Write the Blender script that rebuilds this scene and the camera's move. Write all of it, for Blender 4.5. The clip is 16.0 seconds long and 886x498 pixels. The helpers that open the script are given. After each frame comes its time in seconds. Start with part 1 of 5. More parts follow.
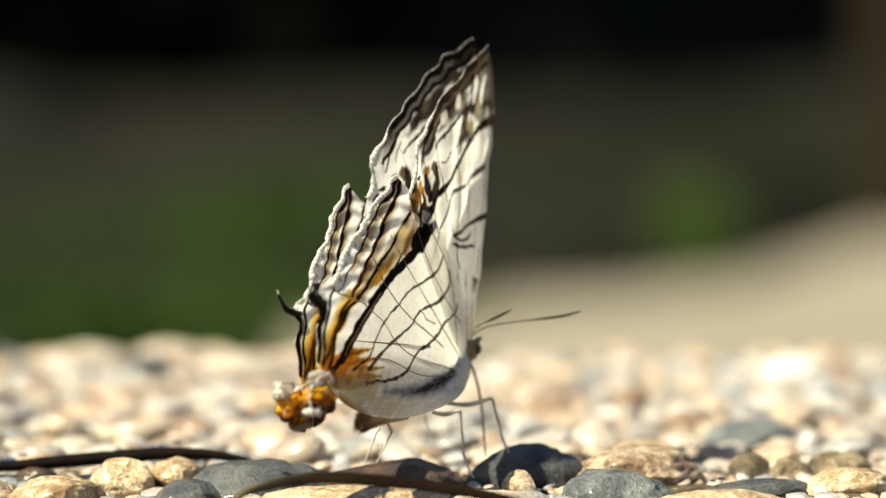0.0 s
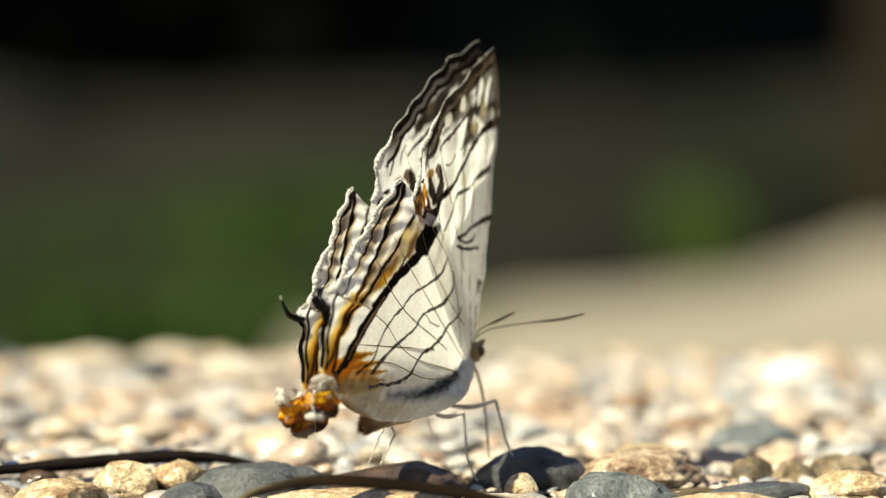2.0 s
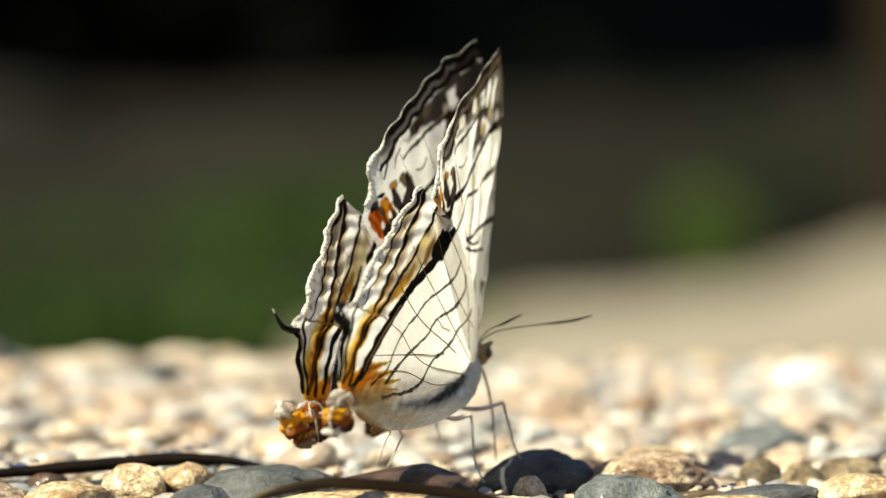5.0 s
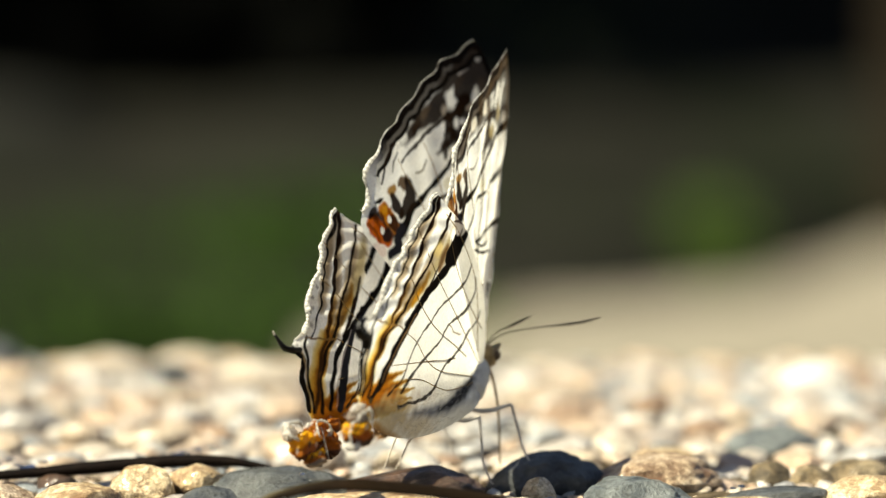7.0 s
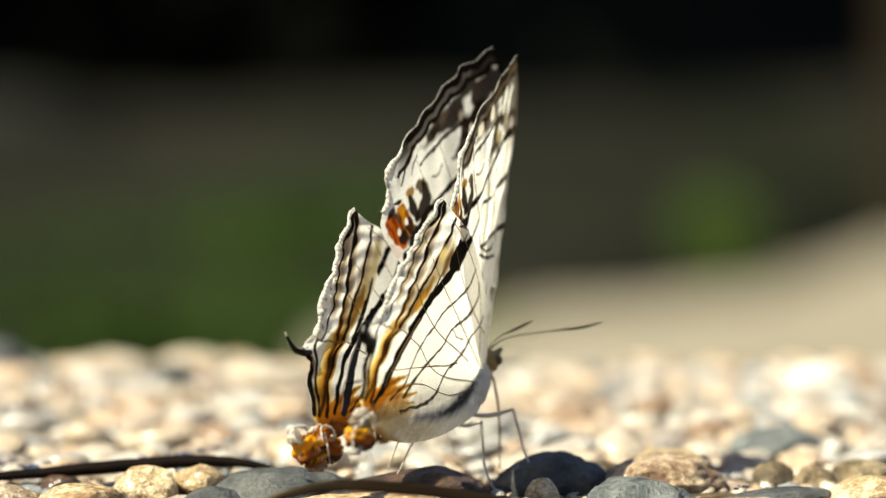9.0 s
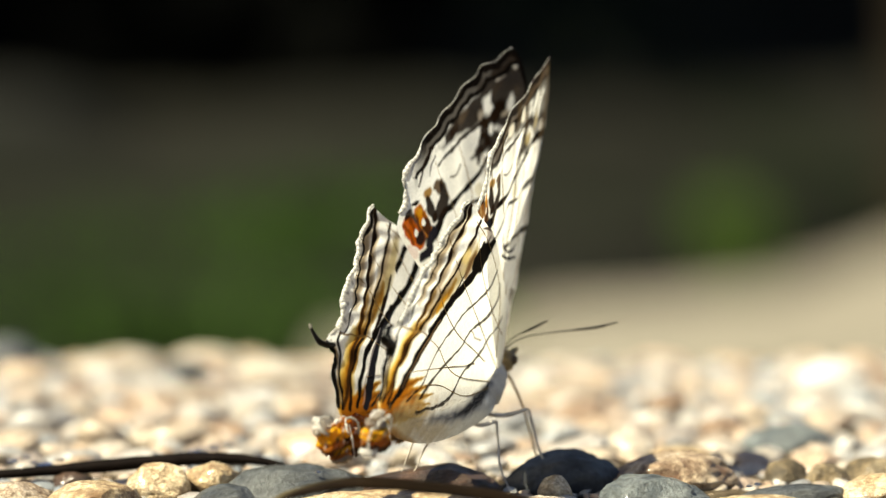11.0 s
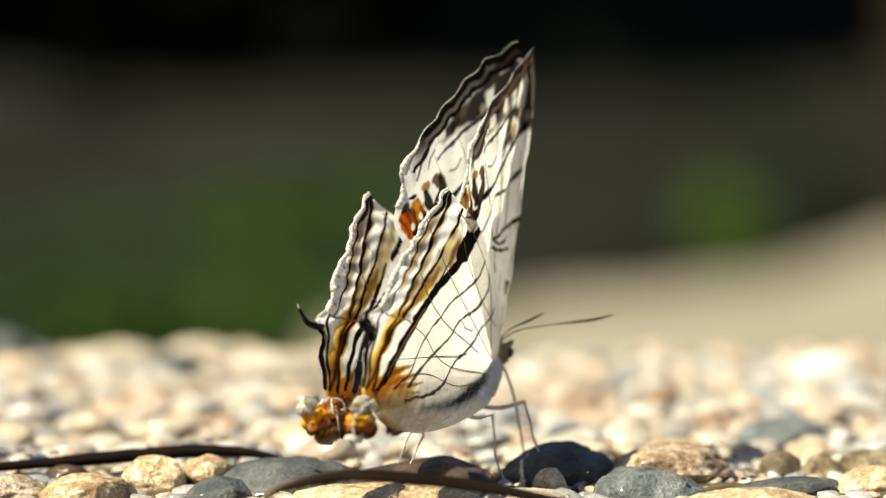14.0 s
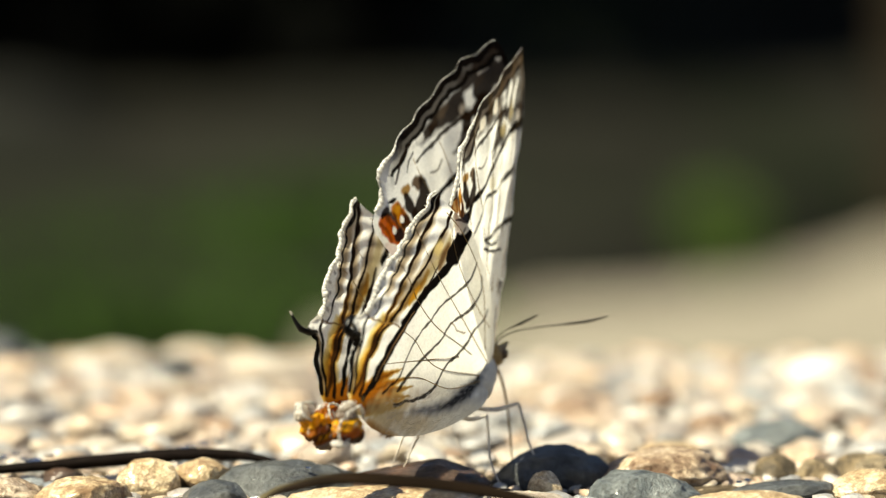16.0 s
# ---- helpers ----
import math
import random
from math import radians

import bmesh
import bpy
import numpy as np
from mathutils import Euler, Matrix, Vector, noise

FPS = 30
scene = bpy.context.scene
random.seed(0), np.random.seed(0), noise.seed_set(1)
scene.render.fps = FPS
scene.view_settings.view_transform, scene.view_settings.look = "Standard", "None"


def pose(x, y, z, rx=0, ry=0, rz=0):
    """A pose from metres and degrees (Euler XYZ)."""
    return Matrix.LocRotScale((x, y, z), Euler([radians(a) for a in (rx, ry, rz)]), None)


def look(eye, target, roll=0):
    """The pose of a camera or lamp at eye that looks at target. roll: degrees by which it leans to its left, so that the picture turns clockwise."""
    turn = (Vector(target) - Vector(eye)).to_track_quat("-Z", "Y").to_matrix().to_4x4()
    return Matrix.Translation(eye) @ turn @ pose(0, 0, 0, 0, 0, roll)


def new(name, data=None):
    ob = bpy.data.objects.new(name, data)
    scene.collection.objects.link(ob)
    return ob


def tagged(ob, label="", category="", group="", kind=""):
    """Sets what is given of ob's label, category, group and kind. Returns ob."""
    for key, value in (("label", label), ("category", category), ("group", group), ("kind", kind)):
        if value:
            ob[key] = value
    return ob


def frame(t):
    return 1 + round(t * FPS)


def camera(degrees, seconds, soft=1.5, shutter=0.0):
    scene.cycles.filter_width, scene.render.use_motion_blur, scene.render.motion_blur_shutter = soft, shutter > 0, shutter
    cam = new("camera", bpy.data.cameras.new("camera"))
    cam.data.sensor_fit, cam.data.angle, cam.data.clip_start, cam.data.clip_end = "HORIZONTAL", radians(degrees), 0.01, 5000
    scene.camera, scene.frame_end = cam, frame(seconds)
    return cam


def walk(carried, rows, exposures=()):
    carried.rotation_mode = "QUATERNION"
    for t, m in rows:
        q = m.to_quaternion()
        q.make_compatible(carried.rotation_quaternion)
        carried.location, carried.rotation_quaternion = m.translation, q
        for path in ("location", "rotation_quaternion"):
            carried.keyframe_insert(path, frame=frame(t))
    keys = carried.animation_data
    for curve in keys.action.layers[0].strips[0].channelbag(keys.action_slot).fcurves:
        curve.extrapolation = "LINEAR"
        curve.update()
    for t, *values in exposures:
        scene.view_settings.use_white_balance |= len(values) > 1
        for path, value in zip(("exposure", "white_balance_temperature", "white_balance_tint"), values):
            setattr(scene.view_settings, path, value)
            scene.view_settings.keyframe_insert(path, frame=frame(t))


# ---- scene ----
MM = 0.001

# ---- camera: a long lens held low over the pebbles, panning a few tenths of a degree ----
cam = camera(12.0, 16.0, soft=1.25)
cam.data.dof.use_dof = True
cam.data.dof.focus_distance = 0.364
cam.data.dof.aperture_fstop = 16.5
TURNS = [
        (0, 0.0942, -0.4157),
        (0.5, 0.1019, -0.4253),
        (1, 0.1160, -0.4351),
        (1.5, 0.1121, -0.4234),
        (2, 0.1354, -0.3783),
        (2.5, 0.1335, -0.3528),
        (3, 0.1179, -0.3334),
        (3.5, 0.1530, -0.2843),
        (4, 0.1571, -0.2921),
        (6.5, 0.1942, -0.1686),
        (7, 0.1922, -0.1413),
        (7.5, 0.1765, -0.1215),
        (8, 0.1804, -0.1040),
        (8.5, 0.1922, -0.1079),
        (9, 0.2002, -0.0920),
        (11.5, 0.1297, 0.0941),
        (12, 0.0474, 0.0116),
        (12.5, 0.0000, 0.0000),
        (13, -0.0232, 0.0236),
        (13.5, 0.0256, 0.0116),
        (14, 0.0629, 0.0078),
        (14.5, 0.0590, -0.0077),
        (15, 0.0707, -0.0373),
        (15.5, 0.0827, -0.0470),
        (16, 0.1059, -0.0588)]
walk(cam, [(t, pose(0, -0.37, 0.049, 85.6 + up, 0, left)) for t, up, left in TURNS])

# ---- daylight ----
SUN = Vector((-0.55, -0.31, 0.775)).normalized()
world = bpy.data.worlds.new("world")
scene.world = world
world.use_nodes = True
sky = world.node_tree.nodes.new("ShaderNodeTexSky")
sky.sky_type, sky.sun_disc = "NISHITA", False
sky.sun_elevation = math.asin(SUN.z)
sky.sun_rotation = math.atan2(SUN.x, SUN.y)
world.node_tree.links.new(sky.outputs[0], world.node_tree.nodes["Background"].inputs[0])
world.node_tree.nodes["Background"].inputs[1].default_value = 0.042
sun = new("sun", bpy.data.lights.new("sun", "SUN"))
sun.data.energy, sun.data.angle, sun.data.color = 5.0, radians(0.55), (1.0, 0.945, 0.71)
sun.matrix_basis = look(SUN * 3, (0, 0, 0))
scene.view_settings.exposure = 1.3


# ---- materials ----
def material(name, rough=0.6):
    m = bpy.data.materials.new(name)
    m.use_nodes = True
    nt = m.node_tree
    b = nt.nodes["Principled BSDF"]
    b.inputs["Roughness"].default_value = rough
    return m, nt, b


def node(nt, kind, **inputs):
    n = nt.nodes.new(kind)
    for key, value in inputs.items():
        n.inputs[key.replace("_", " ")].default_value = value
    return n


def noise_tex(nt, scale, detail=5.0, rough=0.6, coord=None):
    n = node(nt, "ShaderNodeTexNoise", Scale=scale, Detail=detail, Roughness=rough)
    if coord:
        nt.links.new(coord, n.inputs["Vector"])
    return n


def ramp(nt, fac, stops):
    r = nt.nodes.new("ShaderNodeValToRGB")
    el = r.color_ramp.elements
    while len(el) < len(stops):
        el.new(0.5)
    for e, (p, c) in zip(el, stops):
        e.position, e.color = p, (*c, 1)
    nt.links.new(fac, r.inputs[0])
    return r


def mix(nt, fac, a, b, mode="MIX"):
    n = nt.nodes.new("ShaderNodeMix")
    n.data_type, n.blend_type = "RGBA", mode
    for sock, v in ((n.inputs[0], fac), (n.inputs[6], a), (n.inputs[7], b)):
        if isinstance(v, (int, float)):
            sock.default_value = v
        elif isinstance(v, tuple):
            sock.default_value = (*v, 1)
        else:
            nt.links.new(v, sock)
    return n.outputs[2]


def bump(nt, b, height, strength, distance):
    n = node(nt, "ShaderNodeBump", Strength=strength, Distance=distance)
    nt.links.new(height, n.inputs["Height"])
    nt.links.new(n.outputs[0], b.inputs["Normal"])


def stone_material(name, dark, mid, light, wet=0.4, scale=500.0, banded=False, seams=False):
    """Mottled stone: patches, fine grain and pits, glossier where it is wet."""
    m, nt, b = material(name)
    co = nt.nodes.new("ShaderNodeTexCoord").outputs["Object"]
    info = nt.nodes.new("ShaderNodeObjectInfo")
    shift = nt.nodes.new("ShaderNodeVectorMath")
    shift.operation = "ADD"
    nt.links.new(co, shift.inputs[0])
    nt.links.new(info.outputs["Location"], shift.inputs[1])
    co = shift.outputs[0]
    big = noise_tex(nt, scale * 0.5, 6, 0.62, co)
    fine = noise_tex(nt, scale * 4, 6, 0.7, co)
    col = ramp(nt, big.outputs[0], [(0.36, dark), (0.48, mid), (0.62, light)]).outputs[0]
    if banded:
        wave = node(nt, "ShaderNodeTexWave", Scale=scale * 0.12, Distortion=16.0, Detail=5.0)
        nt.links.new(co, wave.inputs["Vector"])
        col = mix(nt, 0.35, col, ramp(nt, wave.outputs[1], [(0.2, dark), (0.8, light)]).outputs[0])
    grain = ramp(nt, fine.outputs[0], [(0.34, (0.4, 0.34, 0.28)), (0.58, (1.15, 1.15, 1.15))]).outputs[0]
    col = mix(nt, 0.6, col, grain, "MULTIPLY")
    if seams:
        crack = noise_tex(nt, scale * 0.9, 8, 0.72, co)
        col = mix(nt, ramp(nt, crack.outputs[0], [(0.44, (0, 0, 0)), (0.5, (0.75,) * 3), (0.555, (0, 0, 0))]).outputs[0], col, dark)
    pits = node(nt, "ShaderNodeTexVoronoi", Scale=scale * 3)
    nt.links.new(co, pits.inputs["Vector"])
    nt.links.new(mix(nt, 0.22, col, ramp(nt, pits.outputs[0], [(0.1, (0.3, 0.25, 0.2)), (0.3, (1, 1, 1))]).outputs[0], "MULTIPLY"), b.inputs["Base Color"])
    gloss = ramp(nt, big.outputs[0], [(0.35, (0.75,) * 3), (0.7, (0.75 - 0.55 * wet,) * 3)]).outputs[0]
    nt.links.new(gloss, b.inputs["Roughness"])
    bump(nt, b, mix(nt, 0.4, big.outputs[0], fine.outputs[0]), 0.9, 0.0011)
    b.inputs["Coat Weight"].default_value = 0.5 * wet
    b.inputs["Coat Roughness"].default_value = 0.16
    return m


CREAM = stone_material("cream_quartz", (0.2031, 0.1114, 0.04573), (0.5583, 0.4166, 0.2333), (0.752, 0.6198, 0.4166), 0.85, seams=True)
TAN = stone_material("tan_stone", (0.13, 0.065, 0.03), (0.47, 0.35, 0.225), (0.66, 0.54, 0.4), 0.85, seams=True)
GREY = stone_material("grey_stone", (0.0252, 0.0281, 0.0306), (0.0576, 0.0612, 0.0612), (0.115, 0.119, 0.112), 0.95, banded=True)
SLATE = stone_material("dark_slate", (0.0096, 0.01104, 0.0144), (0.0216, 0.024, 0.0288), (0.048, 0.0504, 0.0528), 0.6)
BLUE = stone_material("blue_grey_stone", (0.045, 0.054, 0.06), (0.0975, 0.112, 0.116), (0.225, 0.24, 0.232), 1.0, banded=True)
BROWN = stone_material("brown_stone", (0.012, 0.005, 0.0025), (0.04, 0.018, 0.008), (0.095, 0.045, 0.02), 0.8, banded=True)
RUST = stone_material("rust_stone", (0.08, 0.045, 0.025), (0.17, 0.1, 0.06), (0.28, 0.185, 0.12), 0.4)
PEACH = stone_material("peach_stone", (0.306, 0.225, 0.154), (0.422, 0.345, 0.267), (0.509, 0.45, 0.381), 0.4)
WHITE = stone_material("white_quartz", (0.627, 0.589, 0.532), (0.76, 0.741, 0.703), (0.817, 0.8075, 0.779), 0.5)
MOSSY = stone_material("mossy_stone", (0.05, 0.035, 0.015), (0.21, 0.15, 0.075), (0.36, 0.28, 0.17), 0.6, seams=True)


def field_stone_material():
    """Pebbles of the paving: each one takes its own colour."""
    m, nt, b = material("paving_pebble")
    info = nt.nodes.new("ShaderNodeObjectInfo")
    geo = nt.nodes.new("ShaderNodeNewGeometry")
    both = nt.nodes.new("ShaderNodeMath")
    both.operation = "ADD"
    nt.links.new(info.outputs["Random"], both.inputs[0])
    nt.links.new(geo.outputs["Random Per Island"], both.inputs[1])
    wrap = nt.nodes.new("ShaderNodeMath")
    wrap.operation = "FRACT"
    nt.links.new(both.outputs[0], wrap.inputs[0])
    tint = ramp(nt, wrap.outputs[0], [(0.0, (0.54, 0.47, 0.37)), (0.13, (0.64, 0.48, 0.33)), (0.25, (0.25, 0.28, 0.31)), (0.38, (0.68, 0.65, 0.6)),
                                      (0.5, (0.34, 0.22, 0.13)), (0.57, (0.6, 0.56, 0.51)), (0.7, (0.24, 0.285, 0.33)), (0.8, (0.62, 0.43, 0.28)), (0.9, (0.58, 0.5, 0.4)), (1.0, (0.72, 0.69, 0.64))])
    pos = geo.outputs["Position"]
    big = noise_tex(nt, 420, 5, 0.6, pos)
    col = mix(nt, 0.85, tint.outputs[0], ramp(nt, big.outputs[0], [(0.3, (0.5, 0.42, 0.36)), (0.6, (1.15, 1.15, 1.15))]).outputs[0], "MULTIPLY")
    fine = noise_tex(nt, 2200, 5, 0.7, pos)
    nt.links.new(mix(nt, 0.5, col, ramp(nt, fine.outputs[0], [(0.35, (0.5, 0.46, 0.42)), (0.6, (1, 1, 1))]).outputs[0], "MULTIPLY"), b.inputs["Base Color"])
    nt.links.new(ramp(nt, big.outputs[0], [(0.3, (0.6,) * 3), (0.7, (0.18,) * 3)]).outputs[0], b.inputs["Roughness"])
    bump(nt, b, fine.outputs[0], 0.7, 0.0008)
    b.inputs["Coat Weight"].default_value = 0.9
    b.inputs["Coat Roughness"].default_value = 0.3
    return m


FIELD = field_stone_material()


def simple_material(name, dark, light, scale, rough=0.8, relief=0.002, second=None):
    m, nt, b = material(name, rough)
    pos = nt.nodes.new("ShaderNodeNewGeometry").outputs["Position"]
    big = noise_tex(nt, scale, 6, 0.62, pos)
    fine = noise_tex(nt, scale * 7, 6, 0.7, pos)
    col = ramp(nt, big.outputs[0], [(0.32, dark), (0.66, light)]).outputs[0]
    if second:
        patch = noise_tex(nt, scale * 0.3, 3, 0.5, pos)
        col = mix(nt, ramp(nt, patch.outputs[0], [(0.45, (0, 0, 0)), (0.6, (1, 1, 1))]).outputs[0], col, second)
    col = mix(nt, 0.7, col, ramp(nt, fine.outputs[0], [(0.3, (0.5,) * 3), (0.65, (1.15,) * 3)]).outputs[0], "MULTIPLY")
    nt.links.new(col, b.inputs["Base Color"])
    b.inputs["Specular IOR Level"].default_value = 0.05 if rough > 0.55 else 0.25
    bump(nt, b, mix(nt, 0.5, big.outputs[0], fine.outputs[0]), 0.8, relief)
    return m


MORTAR = simple_material("sandy_mortar", (0.0439, 0.0317, 0.0195), (0.146, 0.112, 0.0731), 500, 0.75, 0.0006)
# soil far darker than earth: it carries the background's shade as colour
SOIL = simple_material("shade_toned_soil", (0.00504, 0.00468, 0.0036), (0.01224, 0.01152, 0.00864), 14, 0.9, 0.006, (0.0065, 0.0082, 0.0046))
PATH = simple_material("pale_concrete", (0.19, 0.168, 0.13), (0.265, 0.236, 0.19), 12, 0.85, 0.002)
# the bank's shade is likewise in this dark colour, moss patches aside
BANK = simple_material("mossy_shade_toned_earth", (0.0062, 0.006, 0.0046), (0.0175, 0.017, 0.0128), 9, 0.9, 0.006, (0.008, 0.0105, 0.0052))
# leaf colour near black: the deep shade above the bank is put into it
HEDGE = simple_material("shade_black_leaves", (0.0005, 0.0007, 0.0004), (0.0018, 0.002, 0.0011), 30, 0.8, 0.01)
WOOD = simple_material("weathered_wood", (0.013, 0.0095, 0.0058), (0.022, 0.0165, 0.0102), 25, 0.8, 0.002)
ROCK = simple_material("dull_rock", (0.0098, 0.0098, 0.0084), (0.021, 0.021, 0.0182), 20, 0.85, 0.004)
STEM = simple_material("dark_dry_stem", (0.0021, 0.0012, 0.0009), (0.0075, 0.0042, 0.0027), 700, 0.6, 0.0002)


def sheer_material(name, see, rough=0.55, grain=1600, attribute=True, colour=(0.5, 0.5, 0.5)):
    """Thin stuff that lets light through: wing scale, blade of grass."""
    m, nt, b = material(name, rough)
    if attribute:
        a = nt.nodes.new("ShaderNodeAttribute")
        a.attribute_name = "pattern"
        col = a.outputs["Color"]
    else:
        rgb = nt.nodes.new("ShaderNodeRGB")
        rgb.outputs[0].default_value = (*colour, 1)
        col = rgb.outputs[0]
    co = nt.nodes.new("ShaderNodeTexCoord").outputs["Object"]
    fine = noise_tex(nt, grain * 2.2, 4, 0.7, co)
    big = noise_tex(nt, grain * 0.25, 3, 0.5, co)
    col = mix(nt, 0.7, col, ramp(nt, fine.outputs[0], [(0.3, (0.8,) * 3), (0.6, (1.04,) * 3)]).outputs[0], "MULTIPLY")
    col = mix(nt, 0.6, col, ramp(nt, big.outputs[0], [(0.3, (0.86, 0.85, 0.82)), (0.65, (1.03,) * 3)]).outputs[0], "MULTIPLY")
    nt.links.new(col, b.inputs["Base Color"])
    b.inputs["Specular IOR Level"].default_value = 0.06
    bump(nt, b, fine.outputs[0], 0.35, 0.0001)
    t = nt.nodes.new("ShaderNodeBsdfTranslucent")
    nt.links.new(col, t.inputs[0])
    ms = nt.nodes.new("ShaderNodeMixShader")
    ms.inputs[0].default_value = see
    if attribute:
        thin = nt.nodes.new("ShaderNodeMath")
        thin.operation = "MULTIPLY"
        thin.inputs[1].default_value = see
        nt.links.new(a.outputs["Alpha"], thin.inputs[0])
        nt.links.new(thin.outputs[0], ms.inputs[0])
    nt.links.new(b.outputs[0], ms.inputs[1])
    nt.links.new(t.outputs[0], ms.inputs[2])
    nt.links.new(ms.outputs[0], nt.nodes["Material Output"].inputs[0])
    return m


WING = sheer_material("wing_scales", 0.66)
FUR = sheer_material("body_fur", 0.25, 0.7)
LOBE = sheer_material("lobe_scales", 0.55, 0.3)
LOBE.node_tree.nodes["Principled BSDF"].inputs["Specular IOR Level"].default_value = 0.4
GRASS = sheer_material("green_grass", 0.35, 0.5, 200, False, (0.045, 0.09, 0.014))
FRESH = sheer_material("fresh_grass", 0.45, 0.5, 200, False, (0.12, 0.195, 0.04))
DRY = sheer_material("dry_grass_blade", 0.2, 0.4, 500, True)
LIMB = simple_material("pale_leg", (0.462, 0.408, 0.34), (0.748, 0.68, 0.585), 900, 0.5, 0.0001)
OLIVE = simple_material("olive_horn", (0.18, 0.12, 0.045), (0.39, 0.27, 0.12), 900, 0.4, 0.0001)
HORN = simple_material("dark_brown_horn", (0.0245, 0.0154, 0.0098), (0.07, 0.0455, 0.028), 900, 0.45, 0.0001)
EYE = simple_material("brown_eye", (0.05, 0.03, 0.015), (0.12, 0.08, 0.04), 2000, 0.2, 0.00005)
VEIN = sheer_material("vein", 0.5, 0.5, 1600, False, (0.4, 0.28, 0.12))


# ---- mesh helpers ----
def part(name, bm, mat, parent=None, label="", smooth=True):
    me = bpy.data.meshes.new(name)
    bm.to_mesh(me)
    bm.free()
    for p in me.polygons:
        p.use_smooth = smooth
    me.materials.append(mat)
    ob = new(name, me)
    ob.parent = parent
    return tagged(ob, label)


def curve_points(pts, n):
    """A smooth curve through the points, n samples, evenly spaced."""
    p = [Vector((*q, 0)[:3]) for q in pts]
    p = [2 * p[0] - p[1]] + p + [2 * p[-1] - p[-2]]
    fine = []
    for i in range(1, len(p) - 2):
        a, b, c, d = p[i - 1:i + 3]
        for k in range(12):
            t = k / 12
            fine.append(0.5 * ((2 * b) + (c - a) * t + (2 * a - 5 * b + 4 * c - d) * t * t + (3 * b - a - 3 * c + d) * t ** 3))
    fine.append(p[-2])
    f = np.array([tuple(v) for v in fine])
    s = np.concatenate([[0], np.cumsum(np.linalg.norm(np.diff(f, axis=0), axis=1))])
    at = np.linspace(0, s[-1], n)
    return np.stack([np.interp(at, s, f[:, k]) for k in range(3)], 1)


def tube(pts, radii, sides=8, n=24, flat=1.0, bm=None, wobble=0.0, unit=MM):
    """A tapered tube along a curve; radii along its length; flat squeezes it upright."""
    bm = bm or bmesh.new()
    c = curve_points(pts, n)
    r = np.interp(np.linspace(0, 1, n), np.linspace(0, 1, len(radii)), radii)
    rings = []
    for i in range(n):
        d = Vector(c[min(i + 1, n - 1)] - c[max(i - 1, 0)]).normalized()
        side = d.cross(Vector((0, 0, 1)))
        if side.length < 0.1:
            side = d.cross(Vector((0, 1, 0)))
        side.normalize()
        up = side.cross(d)
        ring = []
        for k in range(sides):
            a = 2 * math.pi * k / sides
            q = r[i] * (1 + wobble * noise.noise(Vector((i * 0.4, a, 3.3))))
            ring.append(bm.verts.new((Vector(c[i]) + side * (q * math.cos(a)) + up * (q * flat * math.sin(a))) * unit))
        rings.append(ring)
    for a, b in zip(rings, rings[1:]):
        for k in range(sides):
            bm.faces.new((a[k], a[(k + 1) % sides], b[(k + 1) % sides], b[k]))
    bm.faces.new(rings[0][::-1])
    bm.faces.new(rings[-1])
    return bm


def paint(ob, fn):
    """Scale colours of a part as a point attribute, from its points in millimetres."""
    me = ob.data
    co = np.empty(len(me.vertices) * 3)
    me.vertices.foreach_get("co", co)
    col = np.ones((len(me.vertices), 4))
    col[:, :3] = fn(co.reshape(-1, 3) / MM)
    at = me.attributes.new("pattern", "FLOAT_COLOR", "POINT")
    at.data.foreach_set("color", col.ravel())


def wave(u, v, k, seed):
    return np.sin(k * u + seed) * np.sin(k * 1.3 * v + 2.1 * seed) + 0.6 * np.sin(k * 2.3 * u - 1.7 * v * k + seed * 3)


def dist(uv, pts, n=32):
    """Distance of every point to a curve, and how far along the curve it is nearest (0 to 1)."""
    c = curve_points(pts, n)[:, :2]
    best, along = np.full(len(uv), 1e9), np.zeros(len(uv))
    for i in range(n - 1):
        a, e = c[i], c[i + 1] - c[i]
        t = np.clip(((uv - a) @ e) / max(e @ e, 1e-9), 0, 1)
        d = np.hypot(*(uv - a - t[:, None] * e).T)
        m = d < best
        best[m], along[m] = d[m], (i + t[m]) / (n - 1)
    return best, along


WHITE_SCALE = (0.93, 0.915, 0.87)
BLACK = (0.0035, 0.0026, 0.0022)
UMBER = (0.0115, 0.0052, 0.0022)
TAN_LINE = (0.13, 0.078, 0.028)
NAVY = (0.011, 0.011, 0.016)
SMOKE = (0.07, 0.055, 0.04)


